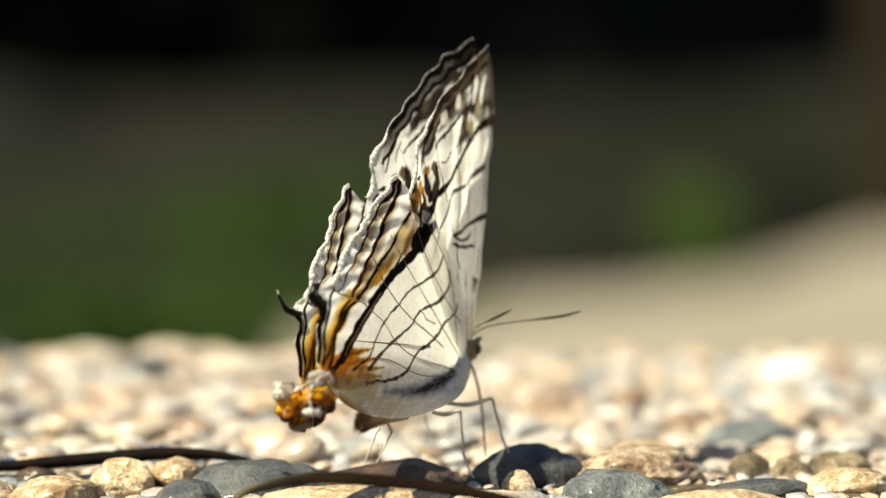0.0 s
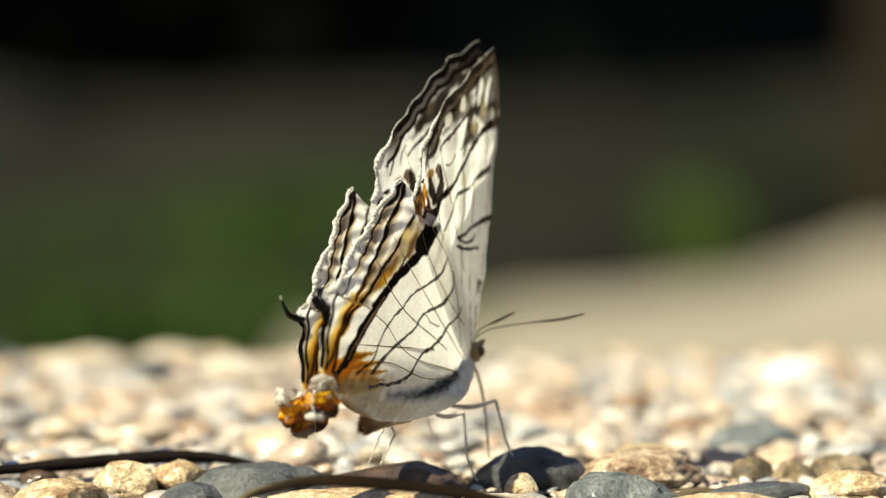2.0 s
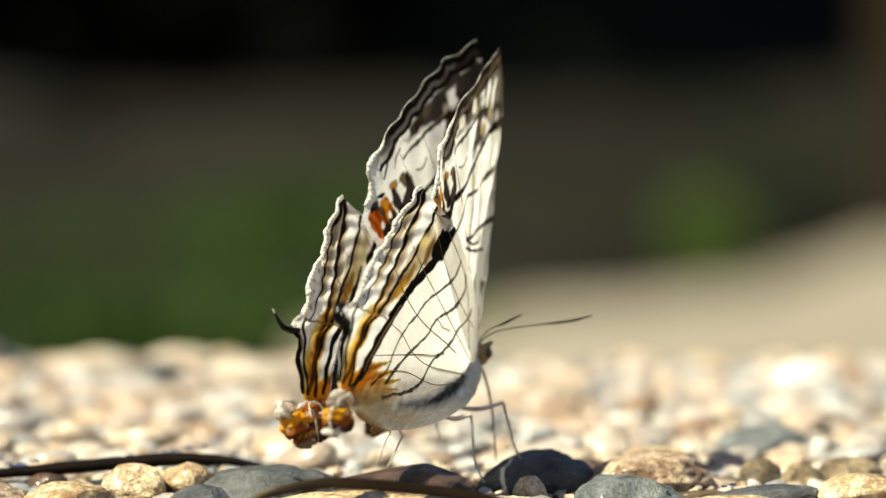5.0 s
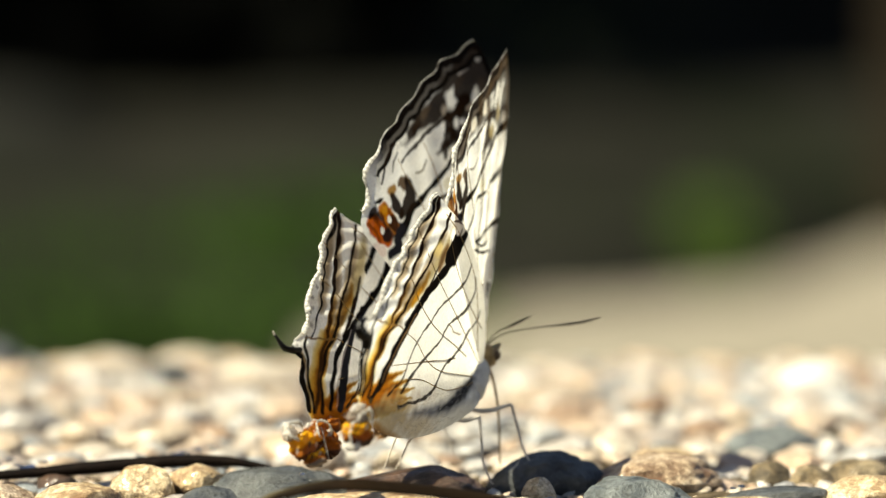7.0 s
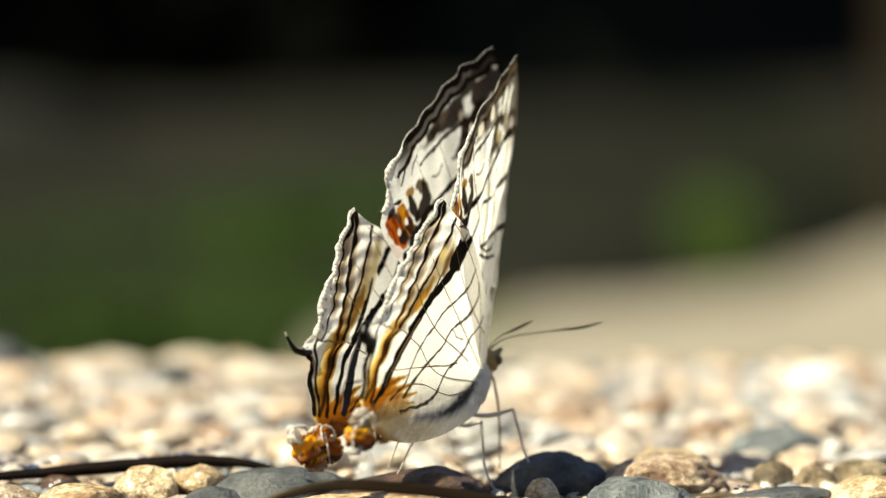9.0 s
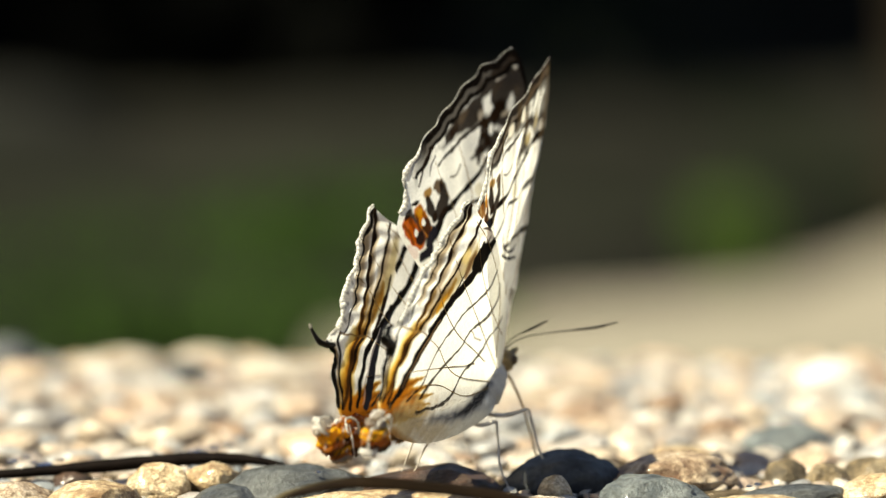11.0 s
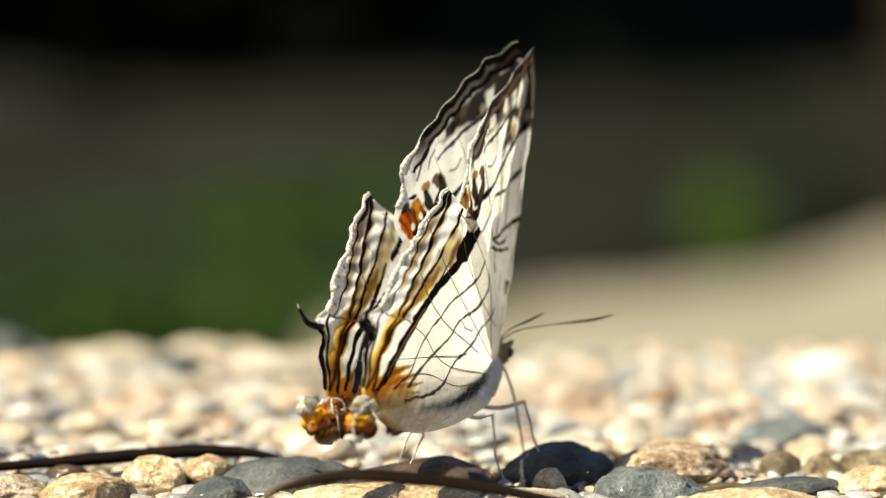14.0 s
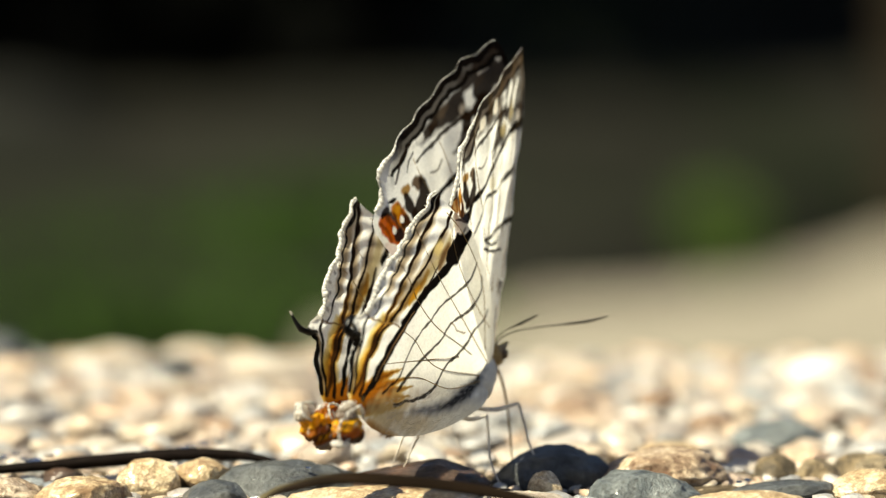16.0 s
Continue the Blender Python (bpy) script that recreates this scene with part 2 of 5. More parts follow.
class Pattern:
    """Lays strokes and spots of scale colour over a wing's points (u forward, v up, in millimetres)."""

    def __init__(self, uv):
        self.uv = uv + 0.045 * np.stack([wave(uv[:, 0], uv[:, 1], 1.3, 1.0), wave(uv[:, 0], uv[:, 1], 1.7, 4.0)], 1)
        self.uv += 0.035 * np.stack([wave(uv[:, 0], uv[:, 1], 4.1, 2.0), wave(uv[:, 0], uv[:, 1], 3.7, 7.0)], 1)
        self.col = np.tile(np.array(WHITE_SCALE), (len(uv), 1))

    def lay(self, amount, colour):
        a = np.clip(amount, 0, 1)[:, None]
        self.col = self.col * (1 - a) + np.array(colour) * a

    def cover(self, pts, widths, soft):
        d, s = dist(self.uv, pts)
        w = np.interp(s, np.linspace(0, 1, len(widths)), widths) / 2
        w = w * (1 + 0.13 * wave(self.uv[:, 0], self.uv[:, 1], 1.9, 2.0 + pts[0][0]))
        return np.clip((w - d) / soft + 0.5, 0, 1)

    def stroke(self, pts, widths, colour, strength=1.0, soft=0.1):
        self.lay(strength * self.cover(pts, widths, soft), colour)

    def wash(self, pts, widths, colour, strength=1.0, soft=0.5):
        """Thins a pigment out over the scales, as a dye does: pale yellow where thin, full colour where thick."""
        a = (strength * self.cover(pts, widths, soft))[:, None]
        self.col = self.col ** (1 - a) * np.array(colour) ** a

    def spot(self, u, v, a, b, turn, colour, strength=1.0, soft=0.4):
        c, s = math.cos(radians(turn)), math.sin(radians(turn))
        x, y = self.uv[:, 0] - u, self.uv[:, 1] - v
        q = np.hypot((x * c + y * s) / a, (-x * s + y * c) / b)
        q = q + 0.22 * wave(x, y, 2.4, u) * min(1.0, max(a, b))
        self.lay(strength * np.clip((1 - q) / soft + 0.5, 0, 1), colour)


# ---- the wings' outlines (u forward, v up, from the hinge) ----
FORE_COSTA = [(3.4, -0.6), (4.6, 0.4), (5.5, 3.1), (6.7, 7.0), (7.9, 12.1), (9.0, 17.2), (10.2, 20.6), (10.6, 22.4), (10.8, 24.4), (10.8, 25.8), (10.6, 26.8), (10.2, 27.7), (9.8, 28.1)]
FORE_REAR = [(3.0, -0.8), (0.4, 2.4), (-2.2, 6.5), (-4.6, 10.5), (-6.6, 13.4), (-7.4, 15.0), (-7.1, 16.4), (-6.2, 17.0), (-6.0, 18.2), (-6.1, 19.4), (-5.3, 20.4), (-4.1, 21.0), (-3.4, 22.1),
             (-2.5, 22.7), (-1.2, 23.1), (-0.6, 23.7), (0.2, 24.2), (1.6, 24.7), (2.4, 25.3), (3.0, 25.8), (4.2, 26.2), (4.9, 26.5), (5.5, 27.2), (6.3, 27.3), (7.5, 27.3), (8.2, 27.7), (9.1, 28.1), (9.8, 28.2)]
NEAR_COSTA = [(3.4, -0.6), (4.4, 1.2), (5.0, 3.8), (5.7, 6.2), (6.4, 8.4), (7.0, 11.0), (7.5, 14.0), (8.1, 17.4), (8.7, 20.4), (8.9, 23.4), (8.6, 26.0), (8.3, 27.4), (7.9, 28.4)]
NEAR_REAR = [(3.0, -0.8), (0.4, 2.4), (-2.2, 6.5), (-4.4, 10.5), (-5.6, 13.4), (-5.8, 15.2), (-5.2, 17.0), (-4.9, 18.4), (-4.6, 19.7), (-3.3, 20.6), (-2.8, 21.7), (-1.6, 22.9), (-0.3, 24.1),
             (1.2, 25.0), (2.4, 25.6), (3.4, 26.4), (4.2, 26.9), (5.4, 27.4), (6.4, 27.9), (7.1, 28.1), (7.8, 28.5)]
FORE_EDGE, NEAR_EDGE = FORE_REAR[6:], NEAR_REAR[5:]
HIND_FRONT = [(1.6, 0.2), (2.4, 2.3), (1.8, 6.2), (-0.4, 10.0), (-2.6, 12.8), (-4.8, 14.2), (-6.6, 15.1), (-7.8, 15.9), (-8.5, 16.4)]
HIND_REAR = [(1.2, -0.4), (-5.0, -1.8), (-11.0, -2.6), (-16.4, -2.5), (-19.8, -1.5), (-21.2, 0.1), (-21.2, 1.6), (-21.1, 3.0), (-20.3, 4.2), (-20.6, 5.2), (-20.4, 6.2),
             (-18.8, 6.6), (-18.0, 7.2), (-17.3, 8.0), (-16.8, 9.3), (-15.6, 10.4), (-14.4, 11.3), (-13.1, 12.5), (-12.6, 13.5), (-11.8, 14.1), (-10.0, 15.2), (-9.3, 16.1), (-8.6, 16.5)]
HIND_EDGE = HIND_REAR[10:]
NEAR_HIND_REAR = [(1.7, -0.2), (0.6, -2.0), (-1.6, -3.0), (-4.6, -3.9), (-8.0, -4.45), (-11.2, -4.55), (-14.2, -4.2), (-17.2, -3.3), (-19.8, -1.6)] + HIND_REAR[5:]


def fore_pattern(uv, under):
    """Forewing: white with dark net lines, smoky dark tip with pale windows, olive and rust eye marks at the hind corner."""
    own = Pattern(uv).uv
    d, s = dist(own, NEAR_EDGE if under else FORE_EDGE, 140)
    if under:
        # the nearer wing is narrower towards its tip
        uv = np.stack([uv[:, 0] + np.interp(uv[:, 0], [-6, -2.5, 0, 2, 5, 9], [-1.1, 0, 1.0, 1.8, 2.3, 1.9]), uv[:, 1] - 0.6 * np.clip(uv[:, 0] / 4, 0, 1)], 1)
    p = Pattern(uv)
    k = 0.85 if under else 1.0
    up = np.clip((s - 0.2) * 5, 0, 1)
    # smoky tip
    p.stroke([(-0.4, 21.2), (2.0, 22.4), (4.4, 23.2), (7.5, 24.4), (10.2, 25.0)], [0.9, 1.7, 2.6, 4.6, 5.6], UMBER, 0.97 * k, 0.6)
    p.stroke([(10.8, 21.6), (9.2, 22.0), (7.4, 22.6), (5.6, 22.6)], [2.2, 2.4, 2.6, 2.0], UMBER, 0.97 * k, 0.5)
    p.spot(6.0, 20.9, 1.15, 1.35, 0, UMBER, 0.97 * k, 0.35)
    p.stroke([(5.3, 20.4), (4.5, 19.6), (4.3, 18.7)], [1.5, 1.0, 0.5], UMBER, 0.95 * k, 0.3)
    p.stroke([(4.7, 19.8), (3.5, 19.2)], [0.8, 0.35], UMBER, 0.9 * k, 0.3)
    p.spot(1.4, 22.2, 0.9, 0.55, 35, UMBER, 0.9 * k, 0.6)
    # pale windows
    p.spot(6.0, 23.6, 0.62, 1.0, -22, WHITE_SCALE, 0.93, 0.5)
    p.spot(5.0, 22.9, 0.34, 0.5, -20, (0.5, 0.43, 0.35), 0.7, 0.8)
    p.spot(8.75, 23.3, 0.34, 0.85, -22, WHITE_SCALE, 0.9, 0.6)
    p.spot(8.0, 22.5, 0.5, 0.26, 20, (0.45, 0.38, 0.3), 0.8, 0.8)
    p.spot(6.25, 21.3, 0.3, 0.52, -12, WHITE_SCALE, 0.92, 0.6)
    p.spot(9.7, 21.9, 0.22, 0.6, -10, (0.6, 0.55, 0.5), 0.8, 0.8)
    p.spot(9.75, 26.6, 0.34, 0.4, 20, (0.62, 0.58, 0.5), 0.85, 0.7)
    p.stroke([(7.4, 25.5), (8.4, 26.0)], [0.26, 0.3], (0.6, 0.54, 0.47), 0.85, 0.2)
    p.spot(2.9, 23.2, 0.75, 0.36, 38, (0.1, 0.07, 0.045), 0.8, 0.7)
    p.spot(-0.5, 21.5, 0.62, 0.5, 40, WHITE_SCALE, 0.9, 0.5)
    p.spot(0.4, 20.6, 0.9, 0.34, 40, WHITE_SCALE, 0.8, 0.5)
    p.spot(9.5, 24.3, 0.3, 0.6, -15, (0.06, 0.045, 0.032), 0.7, 0.9)
    p.spot(7.3, 24.9, 0.8, 0.3, 35, (0.05, 0.035, 0.024), 0.7, 0.9)
    # lower limit of the smoky tip
    p.stroke([(-1.2, 19.6), (-0.4, 20.0), (1.8, 20.9), (4.0, 21.8), (6.0, 22.4), (6.8, 23.1)], [0.25, 0.34, 0.4, 0.42, 0.4, 0.35], UMBER, 0.95, 0.12)
    # bands that follow the scalloped edge
    grow = np.clip((s - 0.16) * 7, 0, 1)
    p.lay(np.clip((1.6 - d) / 0.25, 0, 1) * grow * 0.92, (0.03, 0.021, 0.015) if not under else (0.06, 0.038, 0.022))
    for at, w, start in ((0.42, 0.66, 0.28), (1.42, 0.44, 0.12)):
        p.lay(np.clip((w / 2 - np.abs(d - at - 0.07 * np.sin(s * 70))) / 0.12 + 0.5, 0, 1) * np.clip((s - start) * 9 + 0.35, 0, 1) * (0.9 if under else 1.0), BLACK if not under else (0.006, 0.004, 0.003))
    p.lay(np.clip((0.4 - np.abs(d - 2.0)) / 0.3, 0, 1) * up * (0.45 if under else 0.25) * np.clip(np.sin(s * 48) + 0.4, 0, 1), SMOKE)
    if not under:
        p.stroke([(9.9, 27.9), (10.6, 26.4), (10.8, 24.4), (10.5, 22.2), (10.0, 20.4)], [0.8, 0.7, 0.55, 0.5, 0.4], BLACK, 1.0)
    # dark net lines
    p.stroke([(10.4, 21.3), (9.8, 21.0), (8.1, 20.3), (5.7, 19.0), (4.4, 17.8), (3.0, 17.0), (0.6, 15.8), (-1.0, 15.1), (-2.2, 13.9), (-3.2, 13.4)], [0.9, 0.75, 0.5, 0.42, 0.45, 0.5, 0.55, 0.75, 0.95, 1.1], BLACK, 1.0)
    p.stroke([(9.2, 17.1), (6.9, 16.1), (5.3, 15.5), (3.5, 15.4), (2.4, 14.9), (1.0, 13.4), (-0.2, 12.1), (-1.3, 10.9), (-2.5, 9.6), (-3.3, 8.5), (-4.1, 6.9)], [0.6, 0.4, 0.34, 0.42, 0.3, 0.26, 0.24, 0.24, 0.24, 0.22, 0.2], BLACK, 0.95)
    p.stroke([(0.4, 18.2), (1.3, 18.2), (2.0, 18.9)], [0.16, 0.2, 0.3], SMOKE, 0.9)
    p.spot(4.1, 16.3, 0.55, 0.6, 20, (0.62, 0.56, 0.4), 0.7, 0.6)
    p.stroke([(-4.2, 18.2), (-3.7, 19.1), (-3.2, 20.2), (-1.9, 21.2)], [0.2, 0.28, 0.32, 0.36], UMBER, 0.95)
    p.stroke([(-2.7, 18.9), (-2.3, 19.8), (-1.6, 20.4)], [0.12, 0.2, 0.25], UMBER, 0.8)
    # olive marks and rust eye at the hind corner
    p.spot(-1.5, 17.8, 0.75, 0.6, 0, (0.07, 0.035, 0.009), 0.95)
    p.stroke([(-0.9, 17.6), (-0.8, 16.4), (-1.5, 15.6), (-2.4, 15.0)], [1.0, 1.45, 1.5, 0.8], (0.01, 0.005, 0.0025), 0.98, 0.2)
    p.spot(-3.1, 17.4, 0.6, 0.5, 10, (0.3, 0.15, 0.015), 0.95)
    p.stroke([(-3.1, 16.8), (-2.9, 16.1), (-2.4, 15.2)], [0.8, 1.05, 0.8], (0.012, 0.006, 0.003), 0.98, 0.18)
    p.spot(-2.2, 17.0, 0.26, 0.5, -15, WHITE_SCALE, 0.95, 0.3)
    p.spot(-4.5, 14.6, 2.1, 1.35, -40, (0.02, 0.008, 0.003), 0.95, 0.25)
    p.stroke([(-6.2, 15.2), (-5.2, 14.0), (-4.6, 13.2)], [1.3, 1.8, 1.1], (0.46, 0.088, 0.002) if not under else (0.3, 0.17, 0.06), 0.98, 0.25)
    p.stroke([(-4.6, 16.2), (-4.0, 15.2), (-3.5, 14.1)], [1.1, 1.3, 1.0], (0.54, 0.18, 0.004) if not under else (0.42, 0.2, 0.03), 0.98, 0.25)
    p.stroke([(-4.9, 15.7), (-4.6, 14.7), (-4.1, 13.6)], [0.2, 0.34, 0.4], (0.12, 0.03, 0.006), 0.95, 0.15)
    for pts, w in (([(-6.6, 15.2), (-5.9, 14.4), (-5.5, 13.4)], [0.3, 0.2, 0.3]), ([(-5.6, 15.6), (-5.4, 14.9), (-5.2, 14.4)], [0.5, 0.2, 0.1]), ([(-4.3, 16.4), (-3.9, 15.7), (-3.4, 15.0)], [0.3, 0.24, 0.4])):
        p.wash(pts, w, (0.09, 0.018, 0.002), 0.6, 0.3)
    p.spot(-4.4, 15.9, 0.3, 0.4, -30, (0.6, 0.27, 0.01), 0.8, 0.7)
    p.spot(-3.5, 14.5, 0.55, 0.85, 10, (0.025, 0.008, 0.004), 0.97, 0.3)
    p.spot(-4.6, 13.6, 0.55, 0.7, 10, (0.012, 0.008, 0.008), 0.98, 0.3)
    p.spot(-5.0, 14.25, 0.22, 0.36, 0, WHITE_SCALE, 0.97, 0.3)
    p.spot(-4.0, 15.0, 0.24, 0.34, 0, WHITE_SCALE, 0.97, 0.3)
    p.spot(-5.7, 12.7, 0.9, 0.5, -35, (0.72, 0.6, 0.57), 0.92)
    p.spot(-4.9, 16.9, 0.6, 0.2, 10, BLACK, 1.0)
    p.spot(-6.0, 15.8, 0.4, 0.22, 20, BLACK, 0.9)
    p.stroke([(-2.6, 13.9), (-3.3, 13.1), (-3.4, 12.4), (-4.4, 11.9)], [0.8, 1.0, 0.9, 0.9], NAVY, 1.0, 0.15)
    u, v = p.uv[:, 0], p.uv[:, 1]
    speck = 0.5 + 0.5 * wave(u, v, 7.3, 1.5)
    dark_part = p.col.mean(1) < 0.12
    p.col[dark_part] += (np.array((0.008, 0.005, 0.003)) * np.clip(speck - 0.3, 0, 1)[:, None])[dark_part]
    if under:
        p.uv = own
        p.stroke([(7.6, 13.3), (5.9, 12.9), (4.1, 12.6), (2.9, 12.0), (1.5, 11.7)], [0.6, 0.5, 0.34, 0.34, 0.28], BLACK, 1.0)
        p.stroke([(1.5, 11.6), (2.2, 11.3), (3.5, 11.2), (4.6, 11.9)], [0.24, 0.26, 0.26, 0.2], BLACK, 1.0)
        p.stroke([(1.4, 10.9), (2.7, 10.6), (5.2, 10.6)], [0.26, 0.3, 0.26], BLACK, 1.0)
        p.stroke([(5.6, 7.5), (5.2, 6.5)], [0.6, 0.2], UMBER, 0.9)
        p.spot(5.9, 23.0, 0.5, 0.9, -20, (0.5, 0.4, 0.18), 0.75, 0.7)
        p.spot(4.1, 21.4, 0.5, 0.7, -20, (0.42, 0.33, 0.15), 0.75, 0.7)
        p.spot(5.2, 24.6, 0.45, 1.2, -25, WHITE_SCALE, 0.85, 0.5)
        p.spot(6.9, 24.6, 0.34, 1.1, -20, WHITE_SCALE, 0.8, 0.5)
        p.spot(2.1, 23.4, 0.5, 0.8, -30, (0.86, 0.8, 0.68), 0.8, 0.5)
        p.spot(-0.2, 22.0, 0.5, 0.7, -30, (0.86, 0.8, 0.68), 0.8, 0.5)
        v = own[:, 1]
        rays = np.clip(np.sin(np.arctan2(v + 1, own[:, 0] - 2.5) * 62 + 0.8 * np.sin(v * 0.6)) * 1.4 - 0.45, 0, 1) * np.clip((v - 17) / 7, 0, 1)
        p.lay(rays * 0.6, (0.07, 0.045, 0.02))
        p.stroke(list(zip([6.9, 7.4, 7.9, 8.3, 8.4, 8.0], [12.0, 15.0, 18.4, 21.4, 24.4, 27.6])), [0.1, 0.14, 0.16, 0.3, 0.5, 0.6], (0.06, 0.04, 0.022), 0.7, 0.2)
    return p.col


def hind_pattern(uv, under):
    """Hindwing: white, with long dark stripes that run together in amber towards the lobe."""
    p = Pattern(uv)
    # amber wash towards the lobe
    lean = 0.62 if under else 0.85
    p.wash([(-16.0, 6.0), (-17.6, 4.0), (-19.0, 1.9), (-20.0, 0.2)], [q * lean for q in (0.4, 1.3, 2.2, 2.8)], (0.5, 0.22, 0.012), 0.8, 0.9)
    p.wash([(-12.6, 8.8), (-13.8, 7.6), (-14.8, 6.6), (-16.6, 4.8), (-17.8, 3.2), (-19.0, 1.3), (-19.8, -0.2)], [q * lean for q in (0.3, 0.6, 0.8, 0.9, 1.0, 1.2, 1.5)], (0.19, 0.06, 0.004), 0.95, 0.4)
    p.wash([(-11.0, 8.6), (-12.4, 7.6), (-14.0, 6.2), (-15.8, 4.9), (-17.6, 2.8)], [q * lean for q in (0.5, 0.9, 0.8, 0.6, 0.5)], (0.22, 0.085, 0.008), 0.92, 0.4)
    p.wash([(-13.4, -1.2), (-16.6, -0.9), (-19.2, -0.6)], [0.8, 1.9, 2.2], (0.3, 0.1, 0.006), 0.95, 1.0)
    for pts in ([(-19.0, -0.2), (-15.6, 0.9), (-12.6, 1.4)], [(-18.8, -0.5), (-14.8, 0.2), (-11.6, 0.6)], [(-18.6, -0.8), (-14.8, -0.4), (-11.2, -0.2)], [(-18.4, -1.1), (-15.0, -1.0), (-11.8, -1.0)], [(-18.2, -1.5), (-15.4, -1.6), (-13.2, -1.7)]):
        p.wash(pts, [1.4, 0.85, -0.15], (0.3, 0.095, 0.005), 0.92, 0.3)
        p.stroke(pts, [0.4, 0.22, 0.04], (0.07, 0.022, 0.003), 0.75, 0.25)
    # olive and tan shading between the stripes
    p.wash([(-5.4, 13.2), (-6.4, 11.9), (-8.2, 10.2), (-10.0, 8.7), (-11.6, 7.4)], [q * lean for q in (0.6, 1.6, 1.7, 1.4, 1.0)], (0.34, 0.26, 0.12), 0.75, 0.7)
    p.wash([(-9.4, 9.6), (-10.4, 8.5), (-11.6, 7.8), (-12.8, 6.8)], [q * lean for q in (0.3, 1.0, 1.1, 0.8)], (0.2, 0.085, 0.01), 0.9, 0.4)
    p.spot(-7.4, 12.2, 0.5, 0.9, -40, (0.66, 0.6, 0.48), 0.5, 0.8)
    p.stroke([(-10.4, 12.1), (-11.9, 9.8)], [0.6, 0.9], (0.5, 0.45, 0.4), 0.5, 0.7)
    # stripes from the front corner down to the lobe, each with a tan flank
    thin = 0.92 if under else 1.0
    for pts in ([(-8.8, 15.6), (-11.1, 13.4), (-12.5, 11.7), (-13.8, 10.0), (-15.3, 8.3)], [(-8.4, 15.0), (-10.0, 12.8), (-11.2, 10.8), (-12.5, 9.0), (-13.6, 7.6)], [(-7.0, 12.8), (-9.2, 10.5), (-11.7, 8.2), (-14.0, 5.9)]):
        p.wash(pts, [0.6, 0.9, 0.9, 0.8], (0.22, 0.15, 0.08), 0.65, 0.6)
    p.stroke([(-8.6, 16.3), (-9.5, 14.9), (-11.3, 13.6), (-12.6, 11.9), (-13.9, 10.2), (-15.4, 8.5), (-16.5, 7.2), (-17.7, 6.1)], [q * thin for q in (0.75, 0.46, 0.34, 0.3, 0.28, 0.26, 0.25, 0.25)], BLACK, 1.0)
    p.stroke([(-8.0, 16.2), (-8.7, 14.8), (-10.2, 13.0), (-11.5, 11.0), (-12.8, 9.2), (-13.8, 7.9)], [q * thin for q in (0.66, 0.62, 0.6, 0.6, 0.5, 0.4)], UMBER, 1.0, 0.16)
    p.stroke([(-13.6, 8.2), (-14.7, 6.7), (-16.4, 5.0), (-17.6, 3.6), (-18.7, 1.9), (-20.0, 0.0)], [0.5, 0.44, 0.42, 0.44, 0.44, 0.5], (0.045, 0.018, 0.004), 1.0, 0.15)
    p.stroke([(-6.2, 14.5), (-7.0, 13.0), (-8.2, 12.0), (-9.2, 10.7), (-10.4, 9.5), (-11.7, 8.4), (-12.8, 7.3), (-14.1, 6.0), (-16.0, 4.7), (-17.5, 3.1), (-18.6, 1.2), (-19.1, -0.3)],
             [0.5, 0.4, 0.3, 0.32, 0.38, 0.38, 0.34, 0.32, 0.34, 0.36, 0.4, 0.5], UMBER, 1.0)
    p.stroke([(-4.1, 12.3), (-5.2, 11.4), (-6.5, 10.5)], [0.6, 0.75, 0.5], BLACK, 1.0, 0.15)
    p.stroke([(-7.6, 10.1), (-9.3, 8.4), (-11.2, 6.8), (-13.0, 5.4)], [q * lean for q in (0.3, 0.6, 0.6, 0.45)], UMBER, 1.0, 0.15)
    if under:
        p.stroke([(-2.6, 12.7), (-4.2, 11.5), (-5.8, 10.2), (-8.2, 8.6), (-10.4, 7.1), (-12.5, 5.2), (-14.2, 3.6), (-15.5, 2.2), (-16.9, 0.8), (-18.6, -0.6)], [0.8, 1.2, 1.05, 0.8, 0.8, 0.86, 0.95, 1.0, 0.95, 0.75], BLACK, 1.0)
        p.wash([(-10.7, 8.3), (-11.4, 7.6), (-12.0, 7.0)], [0.3, 0.7, 0.3], (0.42, 0.19, 0.012), 0.9, 0.3)
        p.stroke([(-11.2, 6.2), (-13.4, 4.2), (-15.2, 2.4), (-16.8, 0.7)], [0.1, 0.14, 0.14, 0.1], (0.2, 0.12, 0.06), 0.8, 0.1)
        p.spot(-5.2, 11.2, 1.9, 1.0, 46, BLACK, 1.0, 0.25)
        p.wash([(-6.4, 11.6), (-7.2, 10.6), (-7.6, 9.8)], [0.5, 0.9, 0.4], (0.09, 0.045, 0.016), 0.8, 0.5)
        p.spot(-5.5, 12.8, 0.42, 0.7, -30, WHITE_SCALE, 0.95, 0.3)
        p.spot(-7.9, 11.6, 0.5, 0.9, -35, (0.6, 0.46, 0.18), 0.8, 0.6)
        # grey hair line and tan fold along the body; the broad grey spot paints in the body's shaded side
        p.spot(-6.0, -3.2, 8.0, 1.3, 8, (0.52, 0.5, 0.46), 0.8, 0.8)
        p.spot(-15.4, -2.4, 3.6, 1.7, 14, (0.46, 0.33, 0.14), 0.8, 0.9)
        p.spot(-11.5, -3.4, 2.8, 1.0, -4, (0.5, 0.4, 0.25), 0.6, 0.9)
        p.wash([(-17.6, -3.0), (-15.6, -3.9), (-13.6, -4.4)], [1.0, 0.7, 0.3], (0.3, 0.14, 0.04), 0.8, 0.6)
